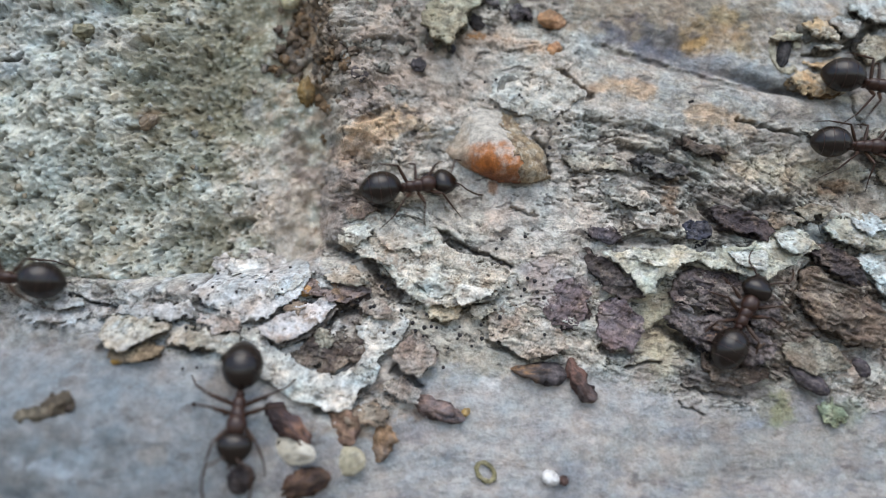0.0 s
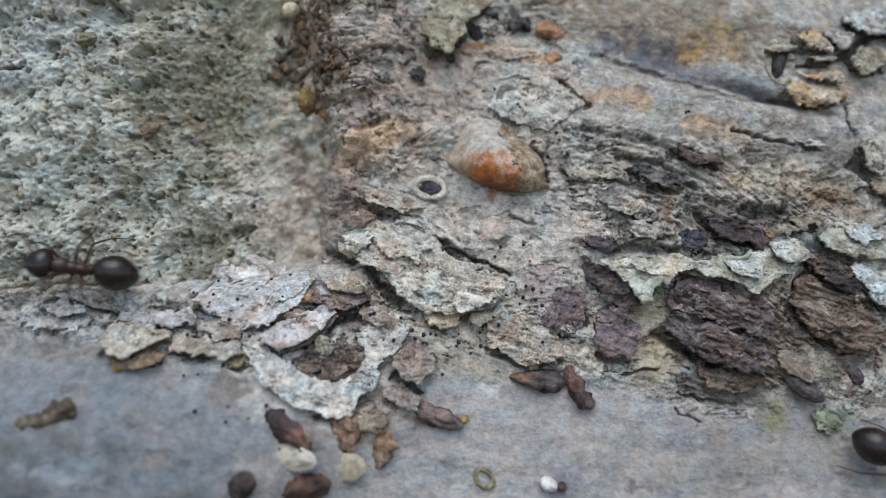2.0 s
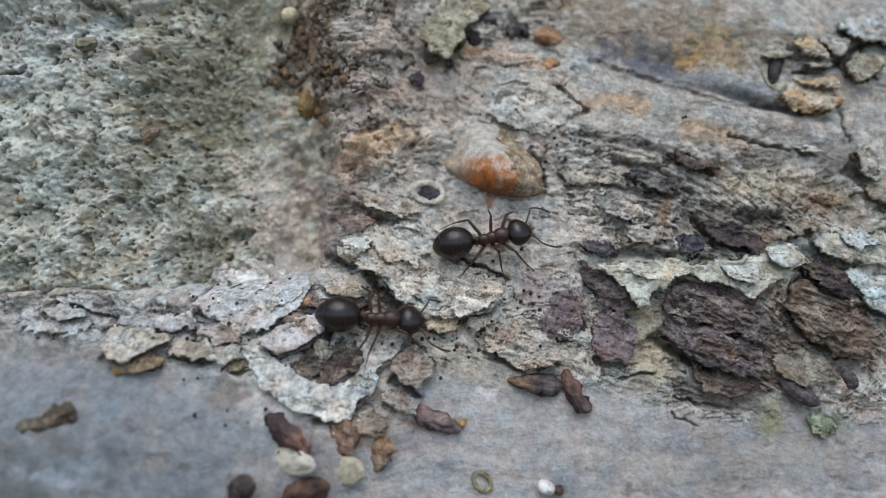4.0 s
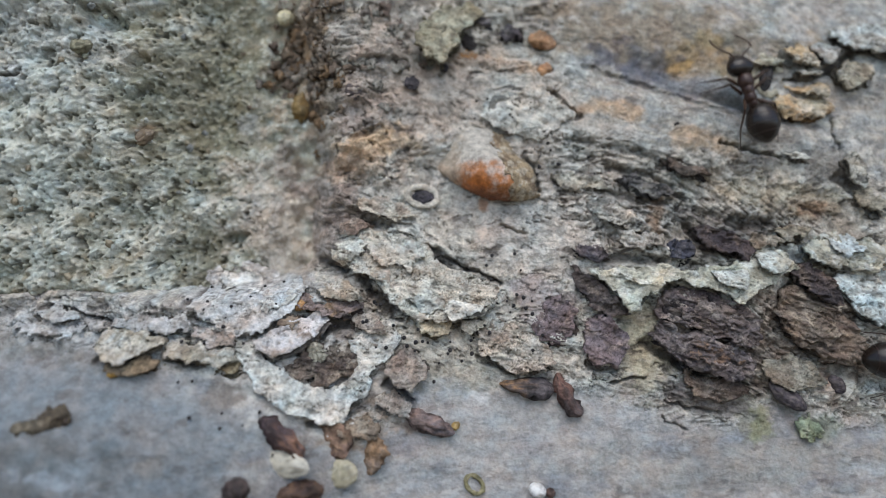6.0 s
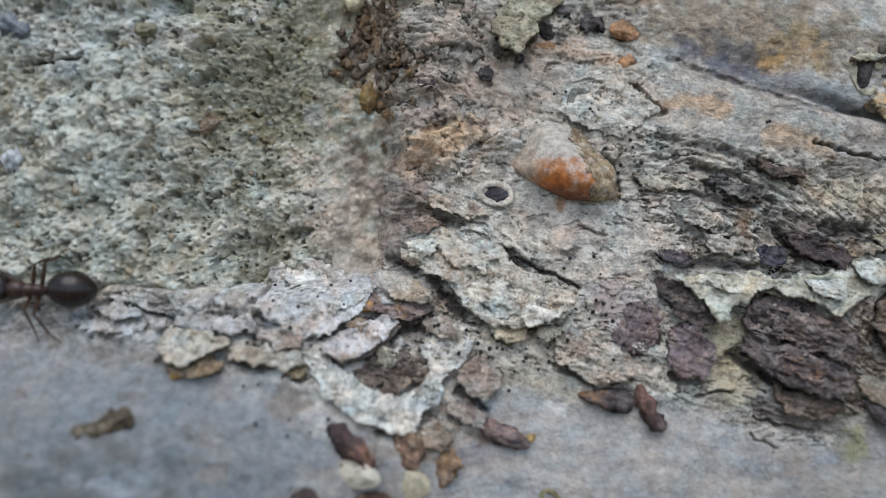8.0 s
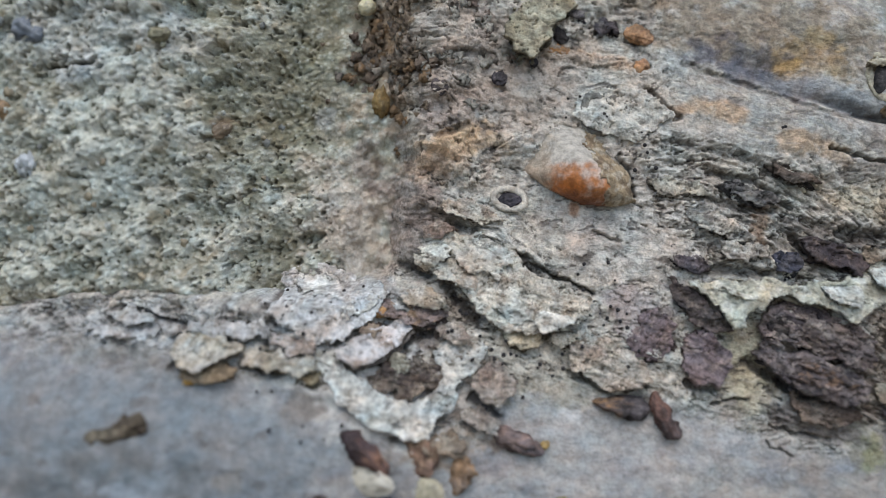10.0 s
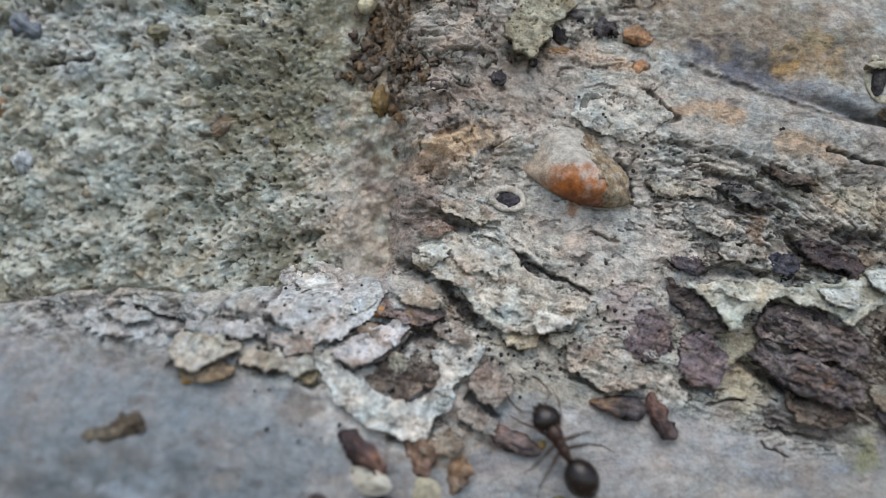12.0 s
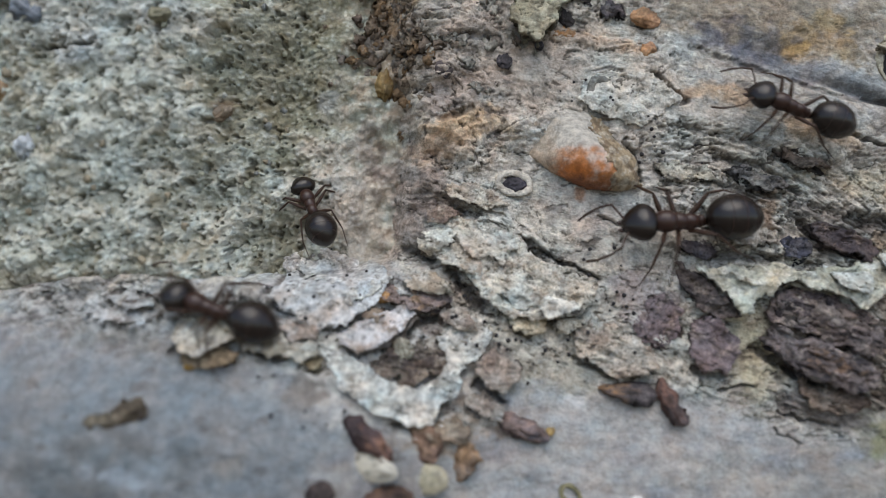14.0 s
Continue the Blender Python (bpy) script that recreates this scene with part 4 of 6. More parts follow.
crust("lichen_crust", "white hooked lichen crust round dark rotten bark", "lichen", [(-3.53, -3.65), (-2.91, -2.93), (-1.75, -2.90), (-1.46, -3.52), (-1.83, -4.26), (-2.38, -4.69), (-2.60, -5.36), (-3.07, -5.98), (-3.78, -6.72), (-4.52, -6.75), (-5.42, -6.27), (-6.16, -5.88), (-6.93, -5.30), (-7.53, -4.64), (-7.91, -3.85), (-7.34, -3.58), (-6.69, -4.23), (-5.95, -4.78), (-5.22, -5.28), (-4.38, -5.44), (-3.53, -5.20), (-3.19, -4.65), (-3.47, -4.05)],
      ((210, 210, 203), (194, 191, 182), (164, 157, 148)), 231, 0.20, 0.16, 0.12, 0.25, 0.00)
crust("bark_flake", "brown pointed flake of bark lifting off", "bark flake", [(-1.92, -4.32), (-1.15, -3.93), (-0.28, -4.70), (-0.43, -5.22), (-1.03, -5.75), (-1.64, -5.40), (-2.14, -4.86)],
      ((164, 150, 138), (138, 122, 112), (184, 174, 160)), 241, 0.26, 0.32, 0.20, 0.25, 0.04, FLAKES)
crust("bark_flake", "pale upper layer of a split flake over a dark gap", "bark flake", [(-13.16, -3.52), (-13.05, -2.91), (-11.87, -3.12), (-10.73, -3.21), (-10.46, -3.49), (-11.03, -3.77), (-11.52, -3.96), (-12.11, -4.23), (-12.70, -4.03)],
      ((196, 192, 182), (182, 174, 158), (160, 144, 122)), 251, 0.24, 0.42, 0.20, 0.22, 0.03, FLAKES)
crust("bark_flake", "olive brown lower layer of a split flake", "bark flake", [(-12.74, -4.14), (-12.08, -4.26), (-11.31, -3.88), (-10.53, -4.17), (-10.95, -4.51), (-11.70, -4.77), (-12.35, -4.60)],
      ((134, 120, 100), (102, 88, 72), (164, 150, 126)), 261, 0.20, 0.15, 0.15, 0.22, 0.04, FLAKES)
crust("bark_flake", "tan wrinkled flake of bark with a yellowish edge", "bark flake", [(-10.84, -3.59), (-9.93, -3.43), (-8.82, -3.69), (-7.90, -3.75), (-7.65, -4.13), (-8.30, -4.39), (-9.02, -4.25), (-9.79, -4.16), (-10.45, -3.99)],
      ((190, 183, 170), (170, 156, 136), (200, 196, 186)), 271, 0.22, 0.25, 0.20, 0.28, 0.03, FLAKES)
crust("bark_flake", "pinkish brown flat flake of bark", "bark flake", [(-9.67, -3.02), (-8.53, -2.82), (-7.82, -3.26), (-7.92, -3.72), (-8.80, -3.65), (-9.52, -3.40)],
      ((180, 170, 162), (158, 144, 132), (198, 195, 190)), 281, 0.16, 0.20, 0.12, 0.28, 0.03, FLAKES)
crust("bark_flake", "small white flake lifting at the rim of the root", "bark flake", [(-15.96, -2.38), (-15.11, -2.16), (-14.10, -2.34), (-14.00, -2.64), (-14.89, -2.76), (-15.59, -2.64)],
      WHITE, 291, 0.16, 0.22, 0.25, 0.25, 0.00, FLAKES)
crust("bark_flake", "white thin flakes along the rim of the root", "bark flake", [(-16.50, -2.77), (-15.17, -2.77), (-13.80, -2.90), (-11.89, -2.56), (-10.01, -2.56), (-9.71, -3.20), (-10.66, -3.28), (-12.01, -3.07), (-13.42, -3.02), (-14.76, -3.31), (-16.11, -3.23)],
      ((186, 186, 184), (168, 165, 160), (138, 130, 122)), 301, 0.12, 0.10, 0.12, 0.45, 0.00, FLAKES)
crust("lichen_crust", "olive crumbly lichen crust over a dark hole", "lichen", [(-0.84, 9.64), (0.14, 10.47), (1.44, 10.71), (2.07, 10.19), (1.13, 9.33), (0.75, 8.63), (0.19, 7.99), (-0.47, 8.12), (-0.89, 8.85)],
      ((172, 167, 146), (148, 140, 118), (108, 98, 82)), 311, 0.34, 0.50, 0.25, 0.40, 0.00)
crust("lichen_crust", "tan crumbly crust curled into a ring", "lichen", [(14.07, 6.45), (14.49, 6.85), (15.54, 6.82), (16.56, 6.70), (17.08, 6.36), (16.18, 5.86), (15.22, 5.87), (14.57, 6.11)],
      ((184, 168, 142), (170, 140, 104), (196, 188, 172)), 321, 0.20, 0.20, 0.15, 0.35, 0.00)
crust("lichen_crust", "cream arched crumb of crust with a dark core", "lichen", [(13.24, 8.08), (13.76, 8.47), (14.76, 8.39), (14.71, 8.01), (13.85, 8.01)],
      ((186, 180, 160), (140, 130, 110), (110, 102, 92)), 323, 0.18, 0.15, 0.10, 0.25, 0.00)
crust("lichen_crust", "orange-stained crumb of pale crust", "lichen", [(14.60, 8.78), (15.36, 9.06), (15.81, 8.61), (16.24, 8.12), (15.44, 8.07), (14.79, 8.33)],
      ((184, 160, 126), (196, 190, 176), (150, 128, 104)), 325, 0.25, 0.20, 0.15, 0.35, 0.00)
crust("lichen_crust", "grey-white crumbled crust with dark gaps", "lichen", [(16.49, 9.42), (17.12, 9.78), (18.85, 10.11), (20.28, 9.50), (19.76, 8.39), (18.29, 8.84), (17.50, 8.91)],
      ((190, 192, 186), (164, 158, 146), (112, 102, 94)), 331, 0.25, 0.25, 0.15, 0.40, 0.00)
crust("lichen_crust", "pale grey crumb of crust beside a dark gap", "lichen", [(16.89, 7.95), (17.83, 8.42), (18.81, 8.25), (18.62, 7.41), (17.67, 7.13), (17.08, 7.40)],
      ((176, 170, 154), (150, 142, 124), (112, 102, 92)), 333, 0.25, 0.20, 0.15, 0.40, 0.00)
crust("bark_flake", "dark slate splinter of bark on pale bark", "bark flake", [(2.67, 9.67), (3.60, 9.81), (3.67, 9.22), (2.91, 9.07)],
      ((86, 80, 82), (64, 60, 63), (126, 120, 114)), 341, 0.10, 0.00, 0.05, 0.30, 0.03, FLAKES)
crust("bark_flake", "slate splinter of bark beside a lichen crust", "bark flake", [(1.34, 10.20), (2.10, 10.11), (2.39, 9.72), (1.72, 9.67)],
      ((100, 94, 94), (74, 69, 71), (136, 128, 120)), 343, 0.10, 0.00, 0.05, 0.30, 0.03, FLAKES)
crust("bark_flake", "pale smooth upper sheet of bark", "bark flake", [(1.87, 6.58), (3.23, 6.99), (4.78, 6.88), (5.25, 6.55), (5.97, 5.86), (5.04, 5.34), (4.31, 4.88), (3.48, 5.13), (2.42, 5.39), (2.01, 5.96)],
      ((197, 192, 181), (189, 183, 171), (182, 172, 158)), 351, 0.07, 0.02, 0.04, 0.30, 0.00, FLAKES)
crust("bark_flake", "olive crumb of bark beside a husk", "bark flake", [(14.26, -4.54), (15.36, -4.26), (16.31, -4.73), (16.78, -5.40), (15.83, -5.73), (14.88, -5.59), (14.22, -5.11)],
      ((148, 142, 128), (122, 113, 101), (172, 165, 150)), 371, 0.24, 0.20, 0.15, 0.28, 0.04, FLAKES)
crust("lichen_crust", "green lichen scrap on pale bark", "lichen", [(15.69, -7.20), (16.22, -6.77), (16.93, -7.10), (16.89, -7.68), (16.31, -8.06), (15.83, -7.77)],
      ((142, 150, 126), (118, 126, 102), (168, 168, 148)), 381, 0.08, 0.00, 0.08, 0.35, 0.00)
crust("bark_flake", "brown peeling flake low on the root", "bark flake", [(-3.78, -6.77), (-2.84, -6.62), (-2.17, -7.14), (-2.39, -7.70), (-3.25, -7.48), (-3.84, -7.26)],
      ((146, 128, 110), (120, 102, 88), (172, 160, 144)), 391, 0.18, 0.15, 0.15, 0.30, 0.03, FLAKES)
crust("bark_flake", "dark purple slab of bark among pale fibres", "bark flake", [(11.01, 1.17), (11.82, 1.36), (13.01, 0.93), (13.77, 0.26), (13.30, -0.12), (12.30, 0.17), (11.39, 0.50)],
      ((88, 79, 78), (64, 57, 60), (130, 112, 100)), 401, 0.24, 0.12, 0.10, 0.30, 0.10, FLAKES)
crust("bark_flake", "blue-black scale of bark above a cream crust", "bark flake", [(10.06, 0.50), (10.87, 0.60), (11.25, 0.12), (10.78, -0.21), (10.11, -0.07)],
      ((78, 78, 88), (60, 60, 70), (108, 104, 106)), 405, 0.12, 0.10, 0.06, 0.30, 0.05, FLAKES)
crust("bark_flake", "dark violet scale of bark at the foot of pale fibres", "bark flake", [(5.54, 0.69), (6.21, 0.93), (6.92, 0.41), (7.59, -0.12), (6.88, -0.26), (6.02, 0.07)],
      ((96, 89, 92), (72, 66, 70), (134, 124, 120)), 407, 0.14, 0.06, 0.08, 0.35, 0.08, FLAKES)
crust("bark_flake", "dark slate streak of bark among grey fibres", "bark flake", [(7.54, 3.37), (8.50, 3.46), (9.60, 3.08), (10.32, 2.65), (9.46, 2.46), (8.41, 2.84)],
      ((108, 104, 101), (82, 78, 77), (150, 146, 138)), 411, 0.14, 0.05, 0.08, 0.30, 0.08, FLAKES)
crust("bark_flake", "dark brown streak of bark at the head of grey fibres", "bark flake", [(9.68, 4.13), (10.53, 4.22), (11.45, 3.74), (11.74, 3.37), (10.88, 3.46), (10.02, 3.75)],
      ((100, 90, 82), (74, 66, 62), (140, 126, 112)), 415, 0.14, 0.06, 0.08, 0.30, 0.08, FLAKES)
crust("lichen_crust", "grey crumb of crust between dark gaps", "lichen", [(15.09, 7.95), (15.85, 8.04), (16.48, 7.91), (16.22, 7.64), (15.51, 7.59)],
      ((186, 180, 166), (160, 150, 134), (120, 108, 98)), 335, 0.22, 0.15, 0.12, 0.35, 0.00)
crust("lichen_crust", "pale crumb of crust with a cracked rim", "lichen", [(15.93, 8.86), (16.57, 9.16), (17.16, 8.84), (16.98, 8.32), (16.31, 8.22)],
      ((182, 182, 176), (156, 150, 140), (116, 106, 100)), 337, 0.22, 0.15, 0.12, 0.35, 0.00)
crust("lichen_crust", "cream curled crumb below a dark gap", "lichen", [(14.96, 7.27), (15.92, 7.37), (16.80, 7.28), (16.66, 6.95), (15.54, 6.94)],
      ((190, 178, 156), (174, 148, 112), (196, 192, 180)), 339, 0.20, 0.12, 0.12, 0.35, 0.00)
crust("bark_flake", "grey flake of bark at the rim of a pale slope", "bark flake", [(17.30, 4.21), (17.91, 4.44), (18.35, 3.89), (18.20, 3.10), (17.66, 3.34)],
      ((168, 164, 152), (140, 134, 122), (110, 102, 94)), 361, 0.24, 0.20, 0.15, 0.30, 0.03, FLAKES)
crust("bark_flake", "olive grey flake under a dark cleft", "bark flake", [(17.87, 2.88), (18.62, 2.97), (19.41, 2.40), (19.19, 1.79), (18.37, 2.12)],
      ((160, 150, 132), (132, 122, 106), (184, 178, 166)), 363, 0.24, 0.15, 0.15, 0.30, 0.03, FLAKES)
crust("bark_flake", "pale raised sliver of bark beside fibres", "bark flake", [(14.61, 4.49), (15.43, 4.44), (16.05, 4.08), (15.26, 4.13)],
      ((192, 190, 180), (172, 168, 158), (150, 142, 132)), 365, 0.12, 0.10, 0.10, 0.20, 0.02, FLAKES)
crust("bark_flake", "brown flake of bark above a cream crust", "bark flake", [(14.44, 1.26), (15.25, 1.45), (16.06, 1.17), (15.82, 0.69), (14.97, 0.74)],
      ((150, 138, 120), (122, 110, 96), (176, 166, 150)), 367, 0.22, 0.12, 0.12, 0.35, 0.05, FLAKES)
crust("bark_flake", "tan crumbled flake of bark among fibres", "bark flake", [(13.62, 0.93), (14.48, 1.07), (14.91, 0.60), (14.34, 0.21), (13.62, 0.40)],
      ((156, 146, 130), (128, 116, 102), (182, 172, 156)), 369, 0.22, 0.14, 0.12, 0.35, 0.05, FLAKES)
crust("bark_flake", "grey brown scrap of bark beneath a plate", "bark flake", [(1.00, -2.84), (1.86, -2.65), (2.29, -2.98), (1.76, -3.36), (1.14, -3.22)],
      ((176, 166, 150), (150, 138, 122), (196, 190, 176)), 373, 0.16, 0.10, 0.12, 0.30, 0.03, FLAKES)
crust("bark_flake", "tan scrap of bark at the foot of a white crust", "bark flake", [(-2.50, -6.00), (-1.69, -5.84), (-0.99, -6.31), (-1.13, -6.80), (-1.96, -6.68)],
      ((166, 156, 146), (144, 130, 120), (186, 180, 170)), 375, 0.18, 0.10, 0.12, 0.30, 0.03, FLAKES)
crust("bark_flake", "pale crumpled scrap of bark at the head of a plate", "bark flake", [(-3.44, 2.27), (-2.58, 2.51), (-1.64, 2.14), (-0.87, 1.57), (-1.63, 1.37), (-2.58, 1.65), (-3.19, 1.79)],
      ((190, 184, 170), (168, 156, 142), (140, 124, 112)), 377, 0.16, 0.12, 0.15, 0.35, 0.03, FLAKES)
crust("bark_flake", "rusty brown scrap of bark at the edge of the nook", "bark flake", [(-4.13, 1.27), (-3.34, 1.55), (-2.86, 1.17), (-3.43, 0.79), (-4.07, 0.84)],
      ((158, 138, 124), (130, 110, 98), (182, 168, 152)), 379, 0.16, 0.10, 0.12, 0.35, 0.03, FLAKES)
crust("bark_flake", "grey scrap of bark between white crust and plate", "bark flake", [(-3.56, -2.69), (-2.87, -2.61), (-2.21, -2.95), (-1.98, -3.42), (-2.72, -3.26), (-3.37, -3.11)],
      ((180, 174, 164), (156, 146, 136), (120, 106, 98)), 383, 0.16, 0.12, 0.12, 0.30, 0.03, FLAKES)
crust("bark_flake", "cream thin scale on a pale plate of bark", "bark flake", [(-3.11, 0.54), (-1.99, 0.78), (-0.86, 0.50), (-0.48, -0.07), (-1.09, -0.73), (-2.12, -0.49), (-2.87, -0.12)],
      ((208, 204, 192), (192, 184, 170), (170, 152, 136)), 501, 0.10, 0.36, 0.08, 0.35, 0.00, FLAKES)
crust("bark_flake", "tan rough scale on a pale plate of bark", "bark flake", [(-3.40, -0.50), (-2.54, -0.35), (-1.84, -0.68), (-1.98, -1.25), (-2.72, -1.06)],
      ((190, 174, 156), (172, 152, 132), (204, 198, 186)), 503, 0.10, 0.34, 0.10, 0.35, 0.00, FLAKES)
crust("bark_flake", "pale broken scale near the lower edge of a plate", "bark flake", [(-1.69, -1.20), (-0.76, -0.92), (0.24, -1.40), (0.38, -2.25), (-0.47, -2.52), (-1.27, -2.00)],
      ((204, 201, 190), (188, 182, 170), (160, 146, 132)), 505, 0.12, 0.40, 0.12, 0.35, 0.00, FLAKES)
crust("bark_flake", "pale scale of bark at the outer rim of a plate", "bark flake", [(-4.28, 0.40), (-3.49, 0.68), (-2.92, 0.40), (-3.15, -0.21), (-3.98, -0.21)],
      ((208, 203, 190), (190, 182, 168), (168, 150, 134)), 507, 0.12, 0.36, 0.10, 0.30, 0.00, FLAKES)
crust("lichen_crust", "white upper scale of a dotted lichen crust", "lichen", [(-9.39, -0.66), (-8.38, -0.52), (-7.54, -0.97), (-7.35, -1.52), (-8.43, -1.62), (-9.49, -1.30)],
      ((212, 211, 206), (198, 195, 190), (170, 163, 154)), 511, 0.12, 0.32, 0.10, 0.35, 0.00)
crust("lichen_crust", "pale rim of lichen crust beside a flake", "lichen", [(-7.45, -1.45), (-6.41, -1.22), (-5.64, -1.48), (-6.07, -2.06), (-6.83, -2.44), (-7.35, -2.02)],
      ((204, 200, 192), (188, 180, 168), (158, 146, 134)), 513, 0.12, 0.30, 0.10, 0.35, 0.00)
crust("bark_flake", "brown splintered layer on a dark slab of bark", "bark flake", [(10.07, -1.86), (11.25, -1.67), (12.66, -2.33), (13.37, -2.85), (12.14, -3.04), (10.73, -2.71)],
      ((128, 116, 110), (92, 83, 82), (170, 156, 144)), 521, 0.16, 0.52, 0.12, 0.35, 0.12, FLAKES)
crust("bark_flake", "dark splintered layer with a rusty end", "bark flake", [(10.12, -3.49), (11.39, -3.63), (12.79, -4.15), (13.17, -4.66), (12.00, -4.66), (10.69, -4.24)],
      ((118, 106, 102), (82, 74, 74), (166, 132, 104)), 523, 0.16, 0.66, 0.15, 0.35, 0.12, FLAKES)
crust("bark_flake", "brown upper layer of a split slab", "bark flake", [(14.46, -2.32), (15.40, -1.85), (16.43, -2.32), (17.28, -3.26), (16.57, -3.83), (15.40, -3.36)],
      ((142, 128, 114), (106, 94, 86), (178, 162, 142)), 525, 0.18, 0.60, 0.15, 0.35, 0.12, FLAKES)
crust("bark_flake", "grey fibrous scale below the gall", "bark flake", [(4.92, 3.37), (5.87, 3.60), (6.92, 3.36), (7.30, 2.84), (6.25, 2.74), (5.25, 2.94)],
      ((184, 180, 166), (158, 152, 138), (120, 112, 104)), 527, 0.10, 0.06, 0.08, 0.40, 0.06, FLAKES)
crust("bark_flake", "pale fibrous scale in the fan of fibres", "bark flake", [(6.59, 2.17), (7.78, 2.12), (8.73, 1.65), (9.21, 1.03), (8.02, 1.22), (6.97, 1.60)],
      ((188, 183, 172), (160, 152, 140), (118, 110, 104)), 529, 0.10, 0.08, 0.08, 0.40, 0.06, FLAKES)
crust("bark_flake", "pale scale of bark above dark scales", "bark flake", [(8.00, 0.98), (8.95, 1.17), (9.81, 0.88), (9.91, 0.40), (8.72, 0.31), (7.95, 0.55)],
      ((192, 187, 176), (168, 158, 146), (122, 112, 104)), 531, 0.14, 0.14, 0.12, 0.35, 0.05, FLAKES)
crust("lichen_crust", "yellowish white lobe on a cream lichen crust", "lichen", [(7.86, -0.68), (8.79, -0.54), (9.73, -0.77), (9.54, -1.19), (8.56, -1.38), (7.95, -1.10)],
      ((206, 203, 188), (190, 182, 158), (164, 150, 124)), 541, 0.14, 0.72, 0.14, 0.30, 0.00)
crust("lichen_crust", "white lobe on a cream lichen crust", "lichen", [(11.64, -0.54), (12.53, -0.44), (13.28, -0.63), (13.00, -1.29), (12.11, -1.19)],
      ((204, 204, 196), (186, 182, 170), (158, 150, 136)), 543, 0.14, 0.74, 0.14, 0.30, 0.00)
crust("lichen_crust", "greenish white lobe at the end of a lichen crust", "lichen", [(13.60, 0.07), (14.49, 0.26), (15.10, -0.16), (14.49, -0.68), (13.74, -0.54)],
      ((196, 202, 196), (178, 176, 162), (150, 142, 126)), 545, 0.14, 0.74, 0.14, 0.30, 0.00)
crust("lichen_crust", "pale round lobes of lichen at the rim of the slope", "lichen", [(16.84, 0.87), (17.78, 0.96), (18.25, 0.40), (17.54, 0.02), (16.93, 0.26)],
      ((190, 196, 194), (168, 166, 156), (140, 132, 120)), 547, 0.16, 0.55, 0.14, 0.35, 0.00)
crust("bark_flake", "rusty scrap of bark between pale flakes", "bark flake", [(-6.46, -2.71), (-5.85, -2.56), (-5.44, -2.74), (-5.89, -3.03), (-6.39, -2.97)],
      ((150, 132, 114), (124, 106, 92), (178, 164, 146)), 551, 0.12, 0.34, 0.10, 0.35, 0.03, FLAKES)
crust("bark_flake", "olive scrap of bark under a wrinkled flake", "bark flake", [(-8.63, -4.32), (-7.87, -4.22), (-7.35, -4.53), (-7.88, -4.74), (-8.51, -4.60)],
      ((140, 126, 98), (112, 98, 76), (168, 156, 130)), 553, 0.12, 0.12, 0.10, 0.35, 0.03, FLAKES)


# ---- seeds, husks, pebbles ----
def lump(cu, cv, length, width, height, deg, seed, colours, taper=0.3, rough=0.08, sink=0.3, bend=0.0, seg=28, rings=18):
    """A rounded, uneven body lying on the bark, its long axis at deg; returns verts, quads, tint."""
    th, ph = np.meshgrid(np.linspace(0, 2 * np.pi, seg, endpoint=False), np.linspace(0, np.pi, rings))
    x, y, z = np.cos(ph), np.sin(ph) * np.cos(th), np.sin(ph) * np.sin(th)
    shape = 1 - taper * x
    furrow = layers(x * 0.9 + seed, np.cos(th) * 2.2 + np.sin(th) * 1.3, seed + 8, 3, 0.7)
    bump_ = 1 + rough * 1.3 * layers(x * 2.1 + seed, (y + 2 * z) * 1.7, seed, 4, 0.6) + 0.8 * rough * furrow
    lx, ly, lz = x * length, y * width * shape * bump_ + bend * x * x * length, z * height * shape * bump_
    c, s = math.cos(radians(deg)), math.sin(radians(deg))
    u, v = cu + lx * c - ly * s, cv + lx * s + ly * c
    h = float(land(cu, cv)) + lz + height * (1 - sink)
    main, second, third = (tone(*q) for q in colours)
    tint = np.zeros(u.shape + (3,)) + main
    tint = blend(tint, second, ramp(-0.2, 0.5, x * 0.8 + 0.5 * layers(x * 3, y * 3 + z, seed + 3, 3)))
    tint = blend(tint, third, 0.8 * ramp(0.1, 0.5, layers(x * 4 + 3, y * 4 + z * 2, seed + 6, 4, 0.6)))
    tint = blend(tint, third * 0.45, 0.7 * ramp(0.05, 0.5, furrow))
    i = np.arange(seg * rings).reshape(rings, seg)
    j = np.roll(i, -1, axis=1)
    quads = np.stack([i[:-1], i[1:], j[1:], j[:-1]], -1).reshape(-1, 4)
    return place(u, v, h).reshape(-1, 3), quads, tint.reshape(-1, 3)


def thing(name, label, category, material, body, group=""):
    verts, quads, tint = body
    centre = (verts.min(0) + verts.max(0)) / 2
    ob = new(name, mesh_of(name, verts - centre, quads, tint, material))
    ob.location = centre
    return tagged(ob, label, category, group)


CHESTNUT = ((88, 68, 59), (66, 53, 52), (116, 90, 70))
thing("white_crumb", "greenish white crumb in a dark rotten hollow", "crumb", LICHEN, lump(-4.89, -4.10, 0.48, 0.33, 0.21, 100, 236, ((196, 194, 178), (178, 172, 156), (150, 142, 126)), 0.1, 0.6, -0.2))
thing("seed_husk", "brown striped seed husk with a tan tip", "husk", HUSK, lump(3.95, -5.70, 1.20, 0.36, 0.30, 172, 501, ((100, 92, 92), (150, 116, 84), (74, 68, 70)), 0.42, 0.35, 0.45), "seed husks")
thing("seed_husk", "reddish brown husk leaning on another husk", "husk", HUSK, lump(5.62, -6.10, 1.08, 0.36, 0.30, -60, 511, ((116, 86, 76), (82, 71, 70), (98, 82, 77)), -0.15, 0.35, 0.45, 0.16), "seed husks")
